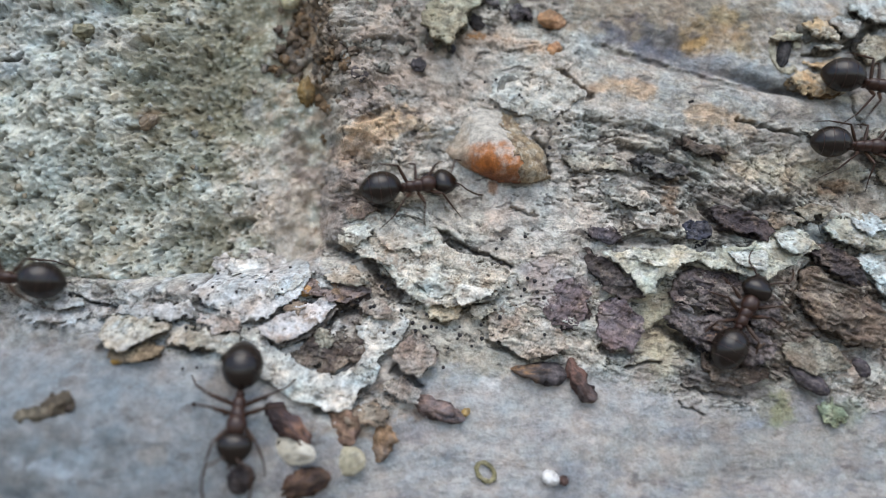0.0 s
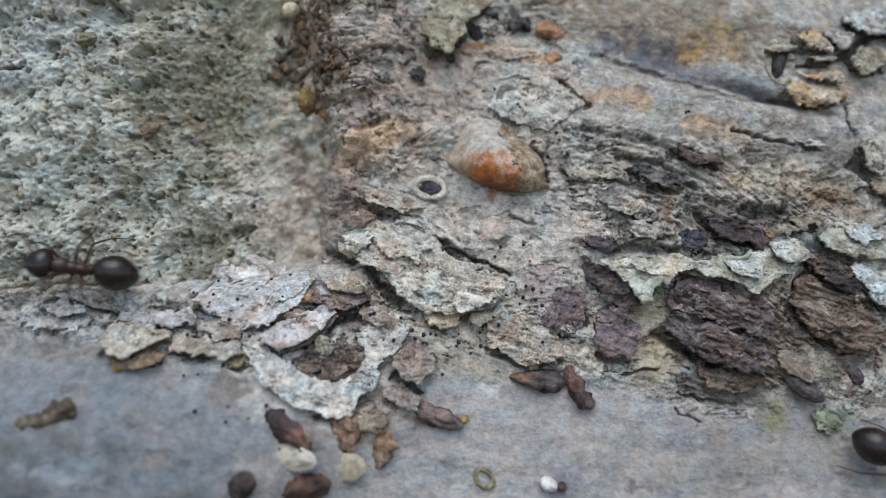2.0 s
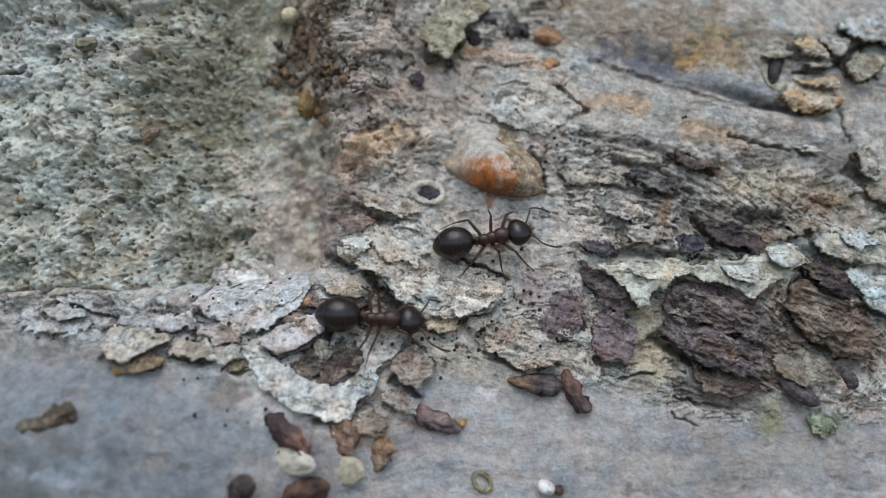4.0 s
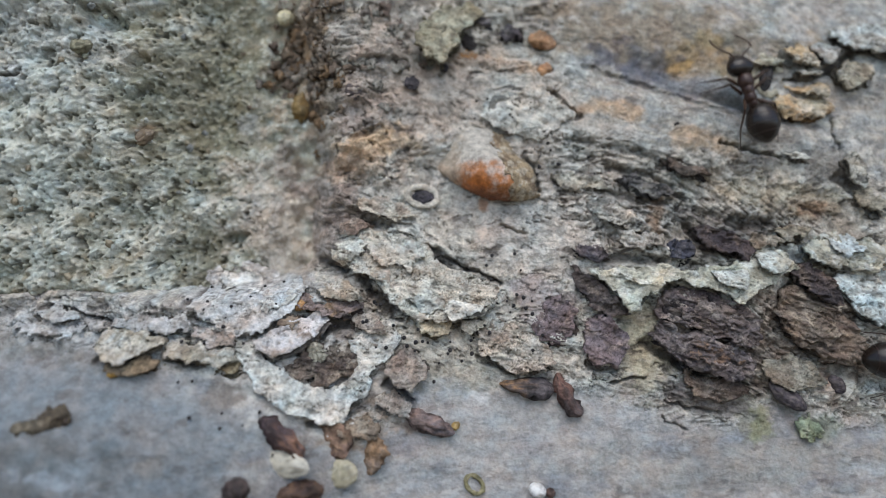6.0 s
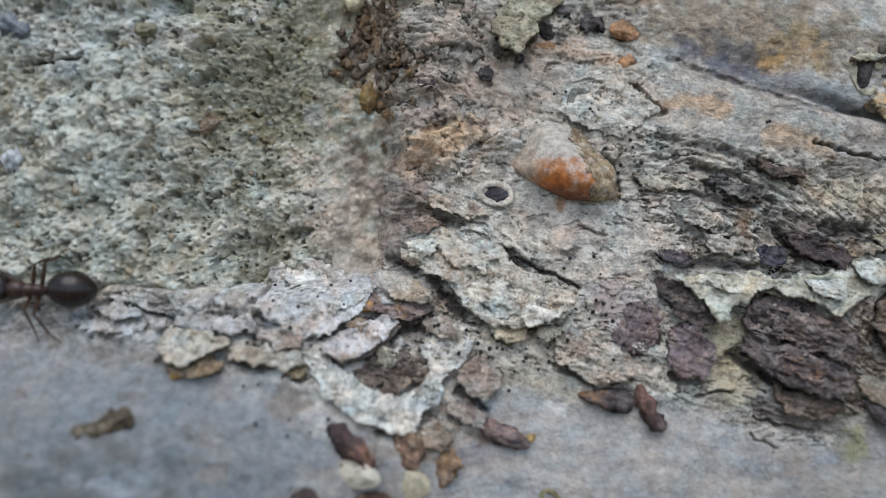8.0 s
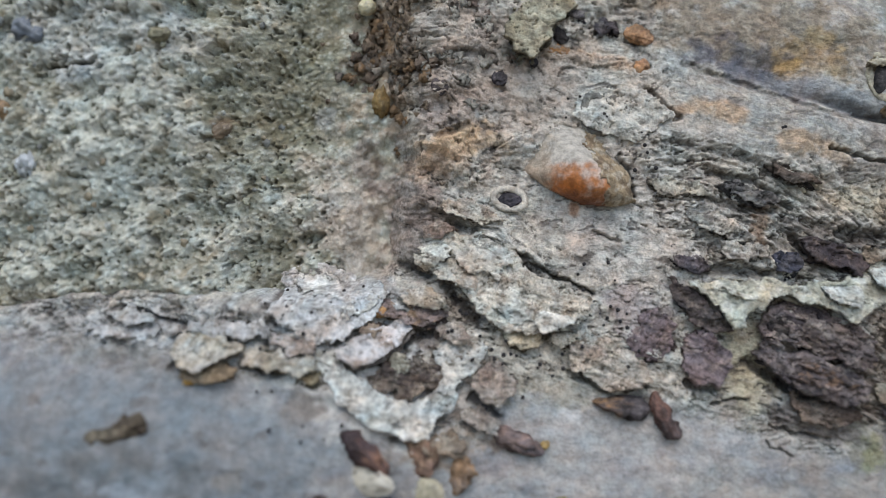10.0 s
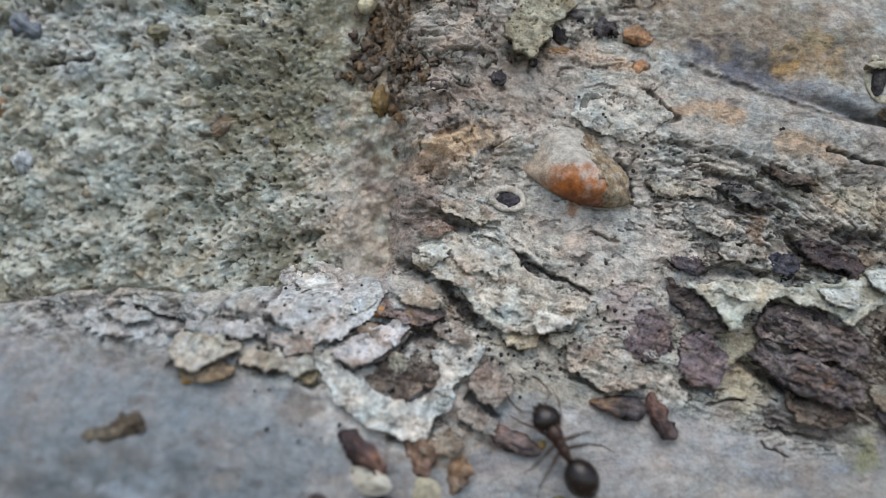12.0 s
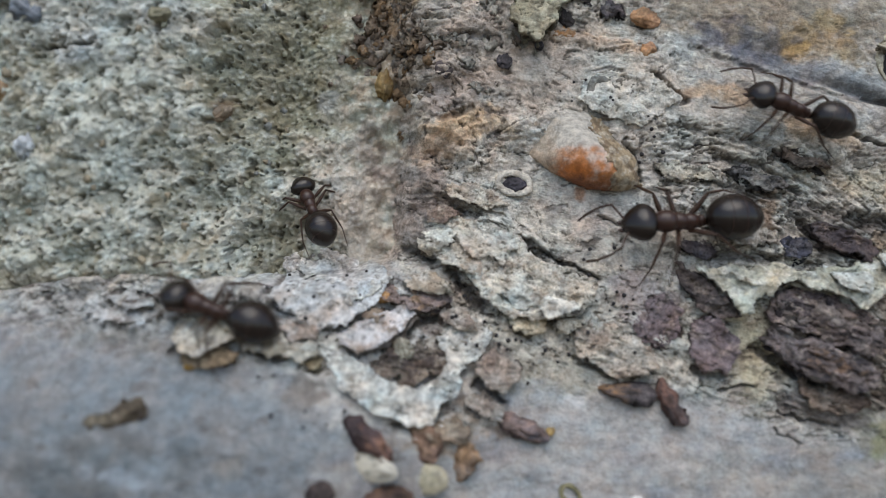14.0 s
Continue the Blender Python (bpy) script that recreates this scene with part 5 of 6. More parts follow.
thing("seed_husk", "grey pointed husk with a yellow tip", "husk", HUSK, lump(-0.20, -7.24, 1.14, 0.40, 0.29, -22, 521, ((124, 108, 104), (98, 92, 96), (146, 122, 112)), 0.3, 0.4), "seed husks")
thing("yellow_crumb", "small yellow crumb at a husk's tip", "crumb", MINERAL, lump(0.91, -7.36, 0.21, 0.17, 0.17, 40, 525, ((172, 142, 84), (150, 122, 74), (186, 162, 110))))
thing("seed_husk", "dark slate husk under an olive crumb", "husk", HUSK, lump(15.23, -6.02, 1.00, 0.40, 0.36, -36, 531, ((84, 76, 80), (62, 56, 62), (118, 108, 104)), 0.1, 0.12), "seed husks")
thing("seed_husk", "small dark husk at the edge of brown bark", "husk", HUSK, lump(17.40, -5.53, 0.48, 0.31, 0.29, -50, 541, ((84, 76, 80), (62, 56, 62), (118, 108, 104)), 0.1, 0.12), "seed husks")
thing("bark_chip", "olive brown curled chip on smooth bark", "chip", HUSK, lump(-13.95, -6.10, 0.66, 0.34, 0.16, 14, 551, ((96, 85, 72), (74, 63, 55), (132, 119, 99)), 0.0, 0.6, 0.5), "bark chips")
thing("bark_chip", "olive thin end of a curled chip", "chip", HUSK, lump(-14.75, -6.40, 0.72, 0.24, 0.11, 8, 556, ((104, 97, 84), (84, 75, 64), (136, 125, 106)), 0.3, 0.6, 0.5), "bark chips")
thing("bud_scale", "dark red-brown bud scale with an orange end", "bud scale", HUSK, lump(-5.92, -7.11, 1.14, 0.40, 0.31, -42, 561, ((72, 59, 61), (132, 98, 80), (90, 73, 71)), 0.05, 0.45), "bud scales")
thing("bud_scale", "translucent orange bud scale", "bud scale", HUSK, lump(-4.04, -7.53, 0.81, 0.57, 0.14, -60, 571, ((136, 108, 90), (118, 95, 83), (156, 128, 104)), 0.1, 0.45), "bud scales")
thing("bud_scale", "orange bud scale with a grey rim", "bud scale", HUSK, lump(-2.60, -8.32, 0.81, 0.55, 0.14, -100, 581, ((146, 116, 88), (136, 122, 112), (162, 134, 106)), 0.1, 0.45), "bud scales")
thing("pebble", "cream smooth oval pebble beside a bud scale", "pebble", MINERAL, lump(-5.75, -8.08, 0.95, 0.52, 0.19, -12, 591, ((202, 194, 176), (208, 202, 188), (176, 166, 148)), 0.0, 0.1), "pebbles")
thing("pebble", "pale olive round pebble under orange scales", "pebble", MINERAL, lump(-3.75, -8.82, 0.67, 0.60, 0.17, 0, 601, ((186, 178, 152), (168, 158, 134), (196, 189, 168)), 0.0, 0.12), "pebbles")
thing("dark_lump", "blackish brown crumb on smooth bark", "crumb", HUSK, lump(-7.35, -8.79, 0.57, 0.45, 0.40, 60, 611, ((52, 44, 44), (74, 60, 56), (98, 88, 84)), 0.0, 0.15))
thing("bud_scale", "dark red-brown bud scale lying flat", "bud scale", HUSK, lump(-5.31, -9.28, 1.10, 0.45, 0.36, 14, 621, CHESTNUT, 0.2, 0.4), "bud scales")
thing("pebble", "small white pebble with a dark side", "pebble", MINERAL, lump(4.44, -10.12, 0.40, 0.31, 0.31, -30, 631, ((226, 224, 220), (232, 230, 228), (206, 200, 194)), 0.0, 0.06), "pebbles")
thing("dark_lump", "dark brown crumb stuck to a white pebble", "crumb", HUSK, lump(5.02, -10.26, 0.21, 0.21, 0.19, 0, 641, ((78, 58, 54), (60, 46, 46), (104, 84, 74)), 0.0, 0.15))
thing("orange_grain", "orange resin grain at the foot of pale bark", "resin", GALL, lump(4.52, 9.12, 0.62, 0.33, 0.12, -12, 651, ((172, 128, 90), (152, 114, 86), (186, 150, 114)), 0.1, 0.4, 0.8), "resin grains")
thing("orange_grain", "flat ochre resin stain below a dark hole", "resin", GALL, lump(1.31, 8.48, 0.48, 0.26, 0.10, -8, 655, ((172, 122, 74), (150, 110, 76), (186, 150, 110)), 0.0, 0.4, 0.5), "resin grains")
thing("orange_grain", "small orange resin grain in a bark crack", "resin", GALL, lump(4.60, 7.85, 0.36, 0.26, 0.14, 60, 661, ((178, 132, 92), (162, 120, 90), (188, 154, 118)), 0.0, 0.3, 0.6), "resin grains")
thing("orange_grain", "orange spot of resin on a grey flake", "resin", GALL, lump(-5.72, -2.19, 0.29, 0.21, 0.12, 20, 671, ((190, 144, 92), (172, 124, 80), (196, 166, 120)), 0.0, 0.3, -0.9), "resin grains")
thing("orange_grain", "yellow resin drop below a split flake", "resin", GALL, lump(-12.28, -4.63, 0.24, 0.14, 0.14, 10, 681, ((186, 144, 76), (166, 126, 66), (196, 166, 104)), 0.0, 0.15, -0.2), "resin grains")
thing("pebble", "cream quartz grain in brown moss", "pebble", MINERAL, lump(-6.88, 10.60, 0.40, 0.36, 0.33, 0, 691, ((206, 196, 160), (190, 180, 146), (216, 210, 186)), 0.0, 0.15), "pebbles")
thing("orange_grain", "ochre resin grain in the brown nook", "resin", GALL, lump(-6.17, 6.54, 0.40, 0.57, 0.36, 0, 701, ((148, 122, 76), (130, 104, 68), (168, 146, 104)), 0.0, 0.3, 0.6), "resin grains")


# brown mossy grit packed into the top of the nook
def grit_clump(name, label, cu, cv, su, sv, count, palette, seed):
    rng = random.Random(seed)
    verts, quads, tints, total = [], [], [], 0
    for k in range(count):
        u, v = rng.gauss(cu, su), rng.gauss(cv, sv)
        r = rng.uniform(0.06, 0.20)
        c = rng.choice(palette)
        vv, qq, tt = lump(u, v, r * rng.uniform(1.0, 2.2), r, r * 0.6, rng.uniform(0, 180), seed + k, (c, tuple(0.85 * x for x in c), tuple(min(255, 1.12 * x) for x in c)), 0.1, 1.3, 0.9, 0.0, 12, 9)
        verts.append(vv)
        quads.append(qq + total)
        tints.append(tt)
        total += len(vv)
    ob = new(name, mesh_of(name, np.concatenate(verts), np.concatenate(quads), np.concatenate(tints), LICHEN))
    return tagged(ob, label, "grit", kind="stuff")


EARTHY = ((136, 120, 103), (120, 106, 93), (150, 134, 116), (140, 116, 90), (134, 126, 117), (166, 157, 144))
grit_clump("brown_grit", "brown mossy grit packed in the nook above the root", -5.54, 8.75, 1.0, 1.7, 170, EARTHY, 3001)
grit_clump("grey_grit", "grey and cream grit scattered over brown bark", -2.53, 8.78, 1.5, 1.0, 70, ((150, 146, 136), (124, 116, 108), (176, 170, 158), (112, 98, 88)), 3501)


# the rounded gall on the bark
def dome(cu, cv, keep, rise, seed, step=0.045):
    """A swelling with a gentle upper slope and a steep lower edge, where keep(u, v, n) holds."""
    u, v = np.meshgrid(np.arange(-2.8, 2.8, step), np.arange(-2.2, 3.0, step))
    n = layers(u * 1.6, v * 1.6, seed, 5, 0.6)
    x, y = u * 0.97 + v * 0.22, v * 0.97 - u * -0.22
    r = np.abs(x / np.where(x > 0, 2.2, 1.95)) ** 1.7 + np.abs(y / np.where(y > 0, 2.5, 0.98)) ** 1.9
    r = r * (1 + 0.10 * n)
    top = land(cu + u, cv + v) - 0.12 + rise + 1.75 * np.clip(1 - r, 1e-6, 1) ** (0.55 + 1.5 * ramp(-0.1, 1.3, y - 0.3 * x)) + 0.045 * n
    face = keep(u, v, n) & (r < 1.0)
    good = face[:-1, :-1] & face[:-1, 1:] & face[1:, 1:] & face[1:, :-1]
    i = np.arange(u.size).reshape(u.shape)
    quads = np.stack([i[:-1, :-1], i[:-1, 1:], i[1:, 1:], i[1:, :-1]], -1)[good]
    total = u.size
    sides = {}
    for q in quads.tolist():
        for p, k in zip(q, q[1:] + q[:1]):
            if (k, p) in sides:
                del sides[(k, p)]
            else:
                sides[(p, k)] = 1
    walls = np.array([(k, p, p + total, k + total) for p, k in sides])
    quads = np.concatenate([quads, quads[:, ::-1] + total, walls])
    verts = np.concatenate([place(u, v, top).reshape(-1, 3), place(u, v, top - 0.15).reshape(-1, 3)])
    used, back = np.unique(quads, return_inverse=True)
    two = lambda k: np.concatenate([k.ravel(), k.ravel()])[used]
    return verts[used], back.reshape(-1, 4), two(u), two(v), two(n)


def gall():
    root = new("bark_gall")
    cu, cv = 2.15, 3.33
    root.location = place(cu, cv, 0)
    verts, quads, u, v, n = dome(cu, cv, lambda u, v, n: u < 9, 0.0, 715)
    tint = np.zeros((len(u), 3)) + tone(170, 112, 68)
    tint = blend(tint, tone(190, 108, 44), 0.8 * hump(u, v, -0.35, -0.45, 0.9, 0.45, -15))
    # brown lower rim doubles as the shadow at its foot, painted in
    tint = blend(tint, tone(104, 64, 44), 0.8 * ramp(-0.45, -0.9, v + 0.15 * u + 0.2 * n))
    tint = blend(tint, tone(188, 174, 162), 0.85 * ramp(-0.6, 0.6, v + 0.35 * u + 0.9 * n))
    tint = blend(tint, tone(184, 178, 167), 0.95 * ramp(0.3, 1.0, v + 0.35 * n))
    tint = blend(tint, tone(178, 164, 146), 0.85 * ramp(-0.9, -1.5, u + 0.4 * n))
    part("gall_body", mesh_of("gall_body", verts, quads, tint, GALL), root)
    verts, quads, u, v, n = dome(cu, cv, lambda u, v, n: u + 0.25 * v + 0.35 * n > 0.75, 0.05, 715)
    tint = np.zeros((len(u), 3)) + tone(156, 138, 112)
    tint = blend(tint, tone(116, 98, 80), 0.8 * ramp(-0.1, 0.5, n))
    tint = blend(tint, tone(186, 176, 158), 0.7 * ramp(0.0, 0.5, layers(u * 3, v * 3, 719, 4, 0.7)))
    part("skin", mesh_of("skin", verts, quads, tint, LICHEN), root, "tan fibrous skin")
    return tagged(root, "rounded orange gall dusted with white on the bark", "gall")


gall()


def ring(cu, cv, ru, rv, deg, thick, seed, colours, arc=360.0, lift=0.05, seg=48, around=10):
    """A rolled rim round an oval."""
    a, b = np.meshgrid(np.radians(np.linspace(0, arc, seg)), np.linspace(0, 2 * np.pi, around, endpoint=False), indexing="ij")
    t = thick * (1 + 0.35 * layers(np.cos(a) * 2 + seed, np.sin(a) * 2, seed, 3))
    lu, lv = (ru + t * np.cos(b)) * np.cos(a), (rv + t * np.cos(b)) * np.sin(a)
    c, s = math.cos(radians(deg)), math.sin(radians(deg))
    u, v = cu + lu * c - lv * s, cv + lu * s + lv * c
    h = float(land(cu, cv)) + lift + 0.6 * t * np.sin(b)
    i = np.arange(seg * around).reshape(seg, around)
    j = np.roll(i, -1, axis=1)
    quads = np.stack([i[:-1], i[1:], j[1:], j[:-1]], -1).reshape(-1, 4)
    tint = np.zeros(u.shape + (3,)) + tone(*colours[0])
    tint = blend(tint, tone(*colours[1]), ramp(-0.1, 0.5, layers(u * 2, v * 2, seed + 2, 4)))
    return place(u, v, h).reshape(-1, 3), quads, tint.reshape(-1, 3)


def eyelet():
    root = new("leaf_scar")
    cu, cv = -0.60, 2.48
    part("rim", mesh_of("rim", *ring(cu, cv, 0.66, 0.40, -8, 0.14, 731, ((200, 193, 180), (174, 164, 150)), 360.0, 0.27), LICHEN), root)
    part("plug", mesh_of("plug", *lump(cu + 0.10, cv - 0.05, 0.55, 0.32, 0.20, -4, 735, ((44, 42, 50), (58, 54, 62), (84, 78, 82)), 0.0, 0.25, 0.15), HUSK), root, "blue-black plug")
    return tagged(root, "oval scar with a pale rim and dark centre", "scar")


eyelet()
thing("rolled_rim", "greenish ring of curled scale on pale bark", "scale", HUSK, ring(1.73, -9.92, 0.45, 0.31, -50, 0.10, 741, ((120, 114, 84), (156, 148, 116))))
thing("rolled_rim", "pale curled lip round a black hollow", "scale", LICHEN, ring(14.17, 7.73, 0.52, 0.86, 12, 0.16, 751, ((186, 180, 160), (140, 130, 110)), 300))
# black lump fills in for the shade in the lip's hollow
thing("dark_lump", "dark lump standing for the hollow in a curled lip of bark", "crumb", HUSK, lump(14.08, 7.63, 0.62, 0.26, 0.21, 80, 755, ((44, 42, 44), (60, 56, 56), (84, 80, 78)), 0.0, 0.2))
thing("dark_lump", "round black knot on brown bark", "crumb", HUSK, lump(-1.07, 7.29, 0.33, 0.29, 0.09, 0, 761, ((58, 54, 58), (46, 42, 46), (92, 84, 84)), 0.0, 0.3, 0.2), "black knots")
thing("dark_lump", "dark oval knot in the brown nook", "crumb", HUSK, lump(-3.53, 6.93, 0.38, 0.31, 0.09, 0, 765, ((86, 76, 74), (70, 62, 62), (112, 100, 96)), 0.0, 0.3, 0.2), "black knots")
thing("dark_lump", "small black knot beside pale bark", "crumb", HUSK, lump(0.32, 7.96, 0.19, 0.17, 0.09, 0, 769, ((58, 54, 58), (46, 42, 46), (92, 84, 84)), 0.0, 0.3, 0.2), "black knots")
# black lump added in place of a shaded hole
thing("dark_lump", "dark flat lump standing for a hole under a lichen crust", "crumb", HUSK, lump(1.26, 9.09, 0.50, 0.31, 0.14, -30, 771, ((34, 28, 28), (40, 34, 32), (58, 50, 46)), 0.0, 0.3, 0.2), "black knots")


thing("quartz_pebble", "blue-grey pebble set in the stone", "pebble", MINERAL, lump(-19.35, 8.25, 0.62, 0.42, 0.28, -30, 901, ((116, 123, 132), (102, 109, 118), (142, 147, 152)), 0.0, 0.4, 0.8), "grains in the stone")
thing("quartz_pebble", "white quartz grain set in the stone", "pebble", MINERAL, lump(-19.33, 3.17, 0.40, 0.36, 0.24, 10, 905, ((198, 203, 206), (184, 190, 194), (208, 212, 214)), 0.0, 0.5, 0.75), "grains in the stone")
thing("quartz_pebble", "amber grain set in the stone", "pebble", MINERAL, lump(-20.25, 5.21, 0.34, 0.40, 0.24, 40, 909, ((150, 122, 88), (134, 108, 80), (168, 142, 108)), 0.0, 0.5, 0.75), "grains in the stone")
thing("quartz_pebble", "brown smooth grain in a dent of the stone", "pebble", MINERAL, lump(-12.35, 4.85, 0.48, 0.26, 0.2, 32, 913, ((134, 116, 96), (118, 102, 84), (152, 136, 114)), 0.1, 0.4, 0.8), "grains in the stone")
thing("quartz_pebble", "olive grain set in the stone", "pebble", MINERAL, lump(-14.45, 8.35, 0.46, 0.26, 0.2, 10, 917, ((136, 131, 106), (122, 117, 95), (152, 147, 122)), 0.1, 0.4, 0.7), "grains in the stone")


def grains_in_stone():
    rng = random.Random(12)
    palette = (((186, 187, 178), "pale quartz grain set in the stone"), ((158, 146, 122), "honey-coloured grain set in the stone"),
               ((132, 134, 130), "slate-grey grain set in the stone"), ((168, 168, 148), "greenish grain set in the stone"))
    for k in range(70):
        u, v = rng.uniform(-21.0, -10.0), rng.uniform(-1.2, 10.5)
        c, label = palette[k % 4]
        r = rng.uniform(0.07, 0.14)
        body = lump(u, v, r * rng.uniform(1.0, 1.5), r, r * 0.7, rng.uniform(0, 180), 930 + k, (c, tuple(0.92 * x for x in c), tuple(1.06 * x for x in c)), 0.1, 0.6, 0.45, 0.0, 12, 8)
        thing("quartz_grain", label, "grain", MINERAL, body, "grains in the stone")


grains_in_stone()


# black specks scattered in loose drifts
def specks():
    rng = random.Random(5)
    drifts = ((2.80, -2.03, 0.9, 0.9, 26), (0.38, -3.96, 1.5, 0.6, 20), (-1.66, -2.97, 0.8, 0.7, 16), (-8.31, -2.37, 1.3, 0.9, 18),
              (2.33, 5.50, 0.9, 0.4, 8), (5.33, 3.40, 1.2, 0.8, 8), (-7.20, -4.65, 2.4, 1.4, 14), (10.28, 5.55, 0.1, 0.1, 2))
    first = None
    for cu, cv, su, sv, count in drifts:
        for _ in range(count):
            u, v = rng.gauss(cu, su), rng.gauss(cv, sv)
            r = rng.uniform(0.04, 0.095)
            if first is None:
                body = lump(0, 0, 0.1, 0.1, 0.1, 0, 801, ((34, 32, 34), (46, 42, 44), (60, 56, 56)), 0.0, 0.2, 1.0, 0.0, 10, 7)
                verts = body[0] - np.array([0, -float(land(0, 0)) * MM, 0])
                first = mesh_of("black_speck", verts, body[1], body[2], HUSK)
            ob = new("black_speck", first)
            ob.location = place(u, v, float(land(u, v)) + 0.16 + 0.3 * r + (0.25 if cu < 1.0 and cv > -4.2 else 0.0))
            ob.scale = (r / 0.1,) * 3
            tagged(ob, "tiny round black speck stuck to pale bark", "speck", "black specks")


specks()


# ---- ants ----
def ball(cx, cy, cz, rx, ry, rz, seg=22, rings=14, taper=0.0, point=0.0, pitch=0.0):
    """A rounded body part about a centre, long axis along x; returns verts and quads in metres."""
    th, ph = np.meshgrid(np.linspace(0, 2 * np.pi, seg, endpoint=False), np.linspace(0, np.pi, rings))
    x, w = np.cos(ph), np.sin(ph)
    w = w * (1 + taper * x) * (1 - point * np.clip(-x, 0, 1) ** 2)
    px, py, pz = x * rx, w * np.cos(th) * ry, w * np.sin(th) * rz
    c, s = math.cos(radians(pitch)), math.sin(radians(pitch))
    px, pz = px * c - pz * s, px * s + pz * c
    i = np.arange(seg * rings).reshape(rings, seg)
    j = np.roll(i, -1, axis=1)
    quads = np.stack([i[:-1], i[1:], j[1:], j[:-1]], -1).reshape(-1, 4)
    return np.stack([px + cx, py + cy, pz + cz], -1).reshape(-1, 3) * MM, quads


def tube(points, radii, seg=8):
    """A limb through the points given, round in section."""
    pts = [Vector(p) for p in points]
    verts, quads = [], []
    for k, p in enumerate(pts):
        way = (pts[min(k + 1, len(pts) - 1)] - pts[max(k - 1, 0)]).normalized()
        side = way.cross(Vector((0.3, 0.2, 1))).normalized()
        up = side.cross(way)
        for n in range(seg):
            a = 2 * math.pi * n / seg
            verts.append((p + radii[k] * (math.cos(a) * side + math.sin(a) * up)) * MM)
    for k in range(len(pts) - 1):
        for n in range(seg):
            m = (n + 1) % seg
            quads.append((k * seg + n, k * seg + m, (k + 1) * seg + m, (k + 1) * seg + n))
    return np.array([tuple(v) for v in verts]), np.array(quads)


def joined(*bodies):
    verts, quads, n = [], [], 0
    for v, q in bodies:
        verts.append(v)
        quads.append(q + n)
        n += len(v)
    return np.concatenate(verts), np.concatenate(quads)


def limb_mesh(name, points, radii, material=None):
    return mesh_of(name, *tube(points, radii), None, material or LEG)


# where each leg joins the body, and its knee, ankle and foot from there; x ahead, y to the left, z up
LEG_SPOTS = {"front": ((0.62, 0.20, 0.55), (0.46, 0.58, 0.44), (0.90, 1.00, -0.08), (1.28, 1.20, -0.55)),
             "middle": ((0.22, 0.22, 0.52), (0.06, 0.72, 0.47), (0.00, 1.24, -0.08), (0.04, 1.62, -0.52)),
             "hind": ((-0.12, 0.20, 0.52), (-0.42, 0.68, 0.56), (-1.00, 1.14, -0.03), (-1.60, 1.34, -0.52))}


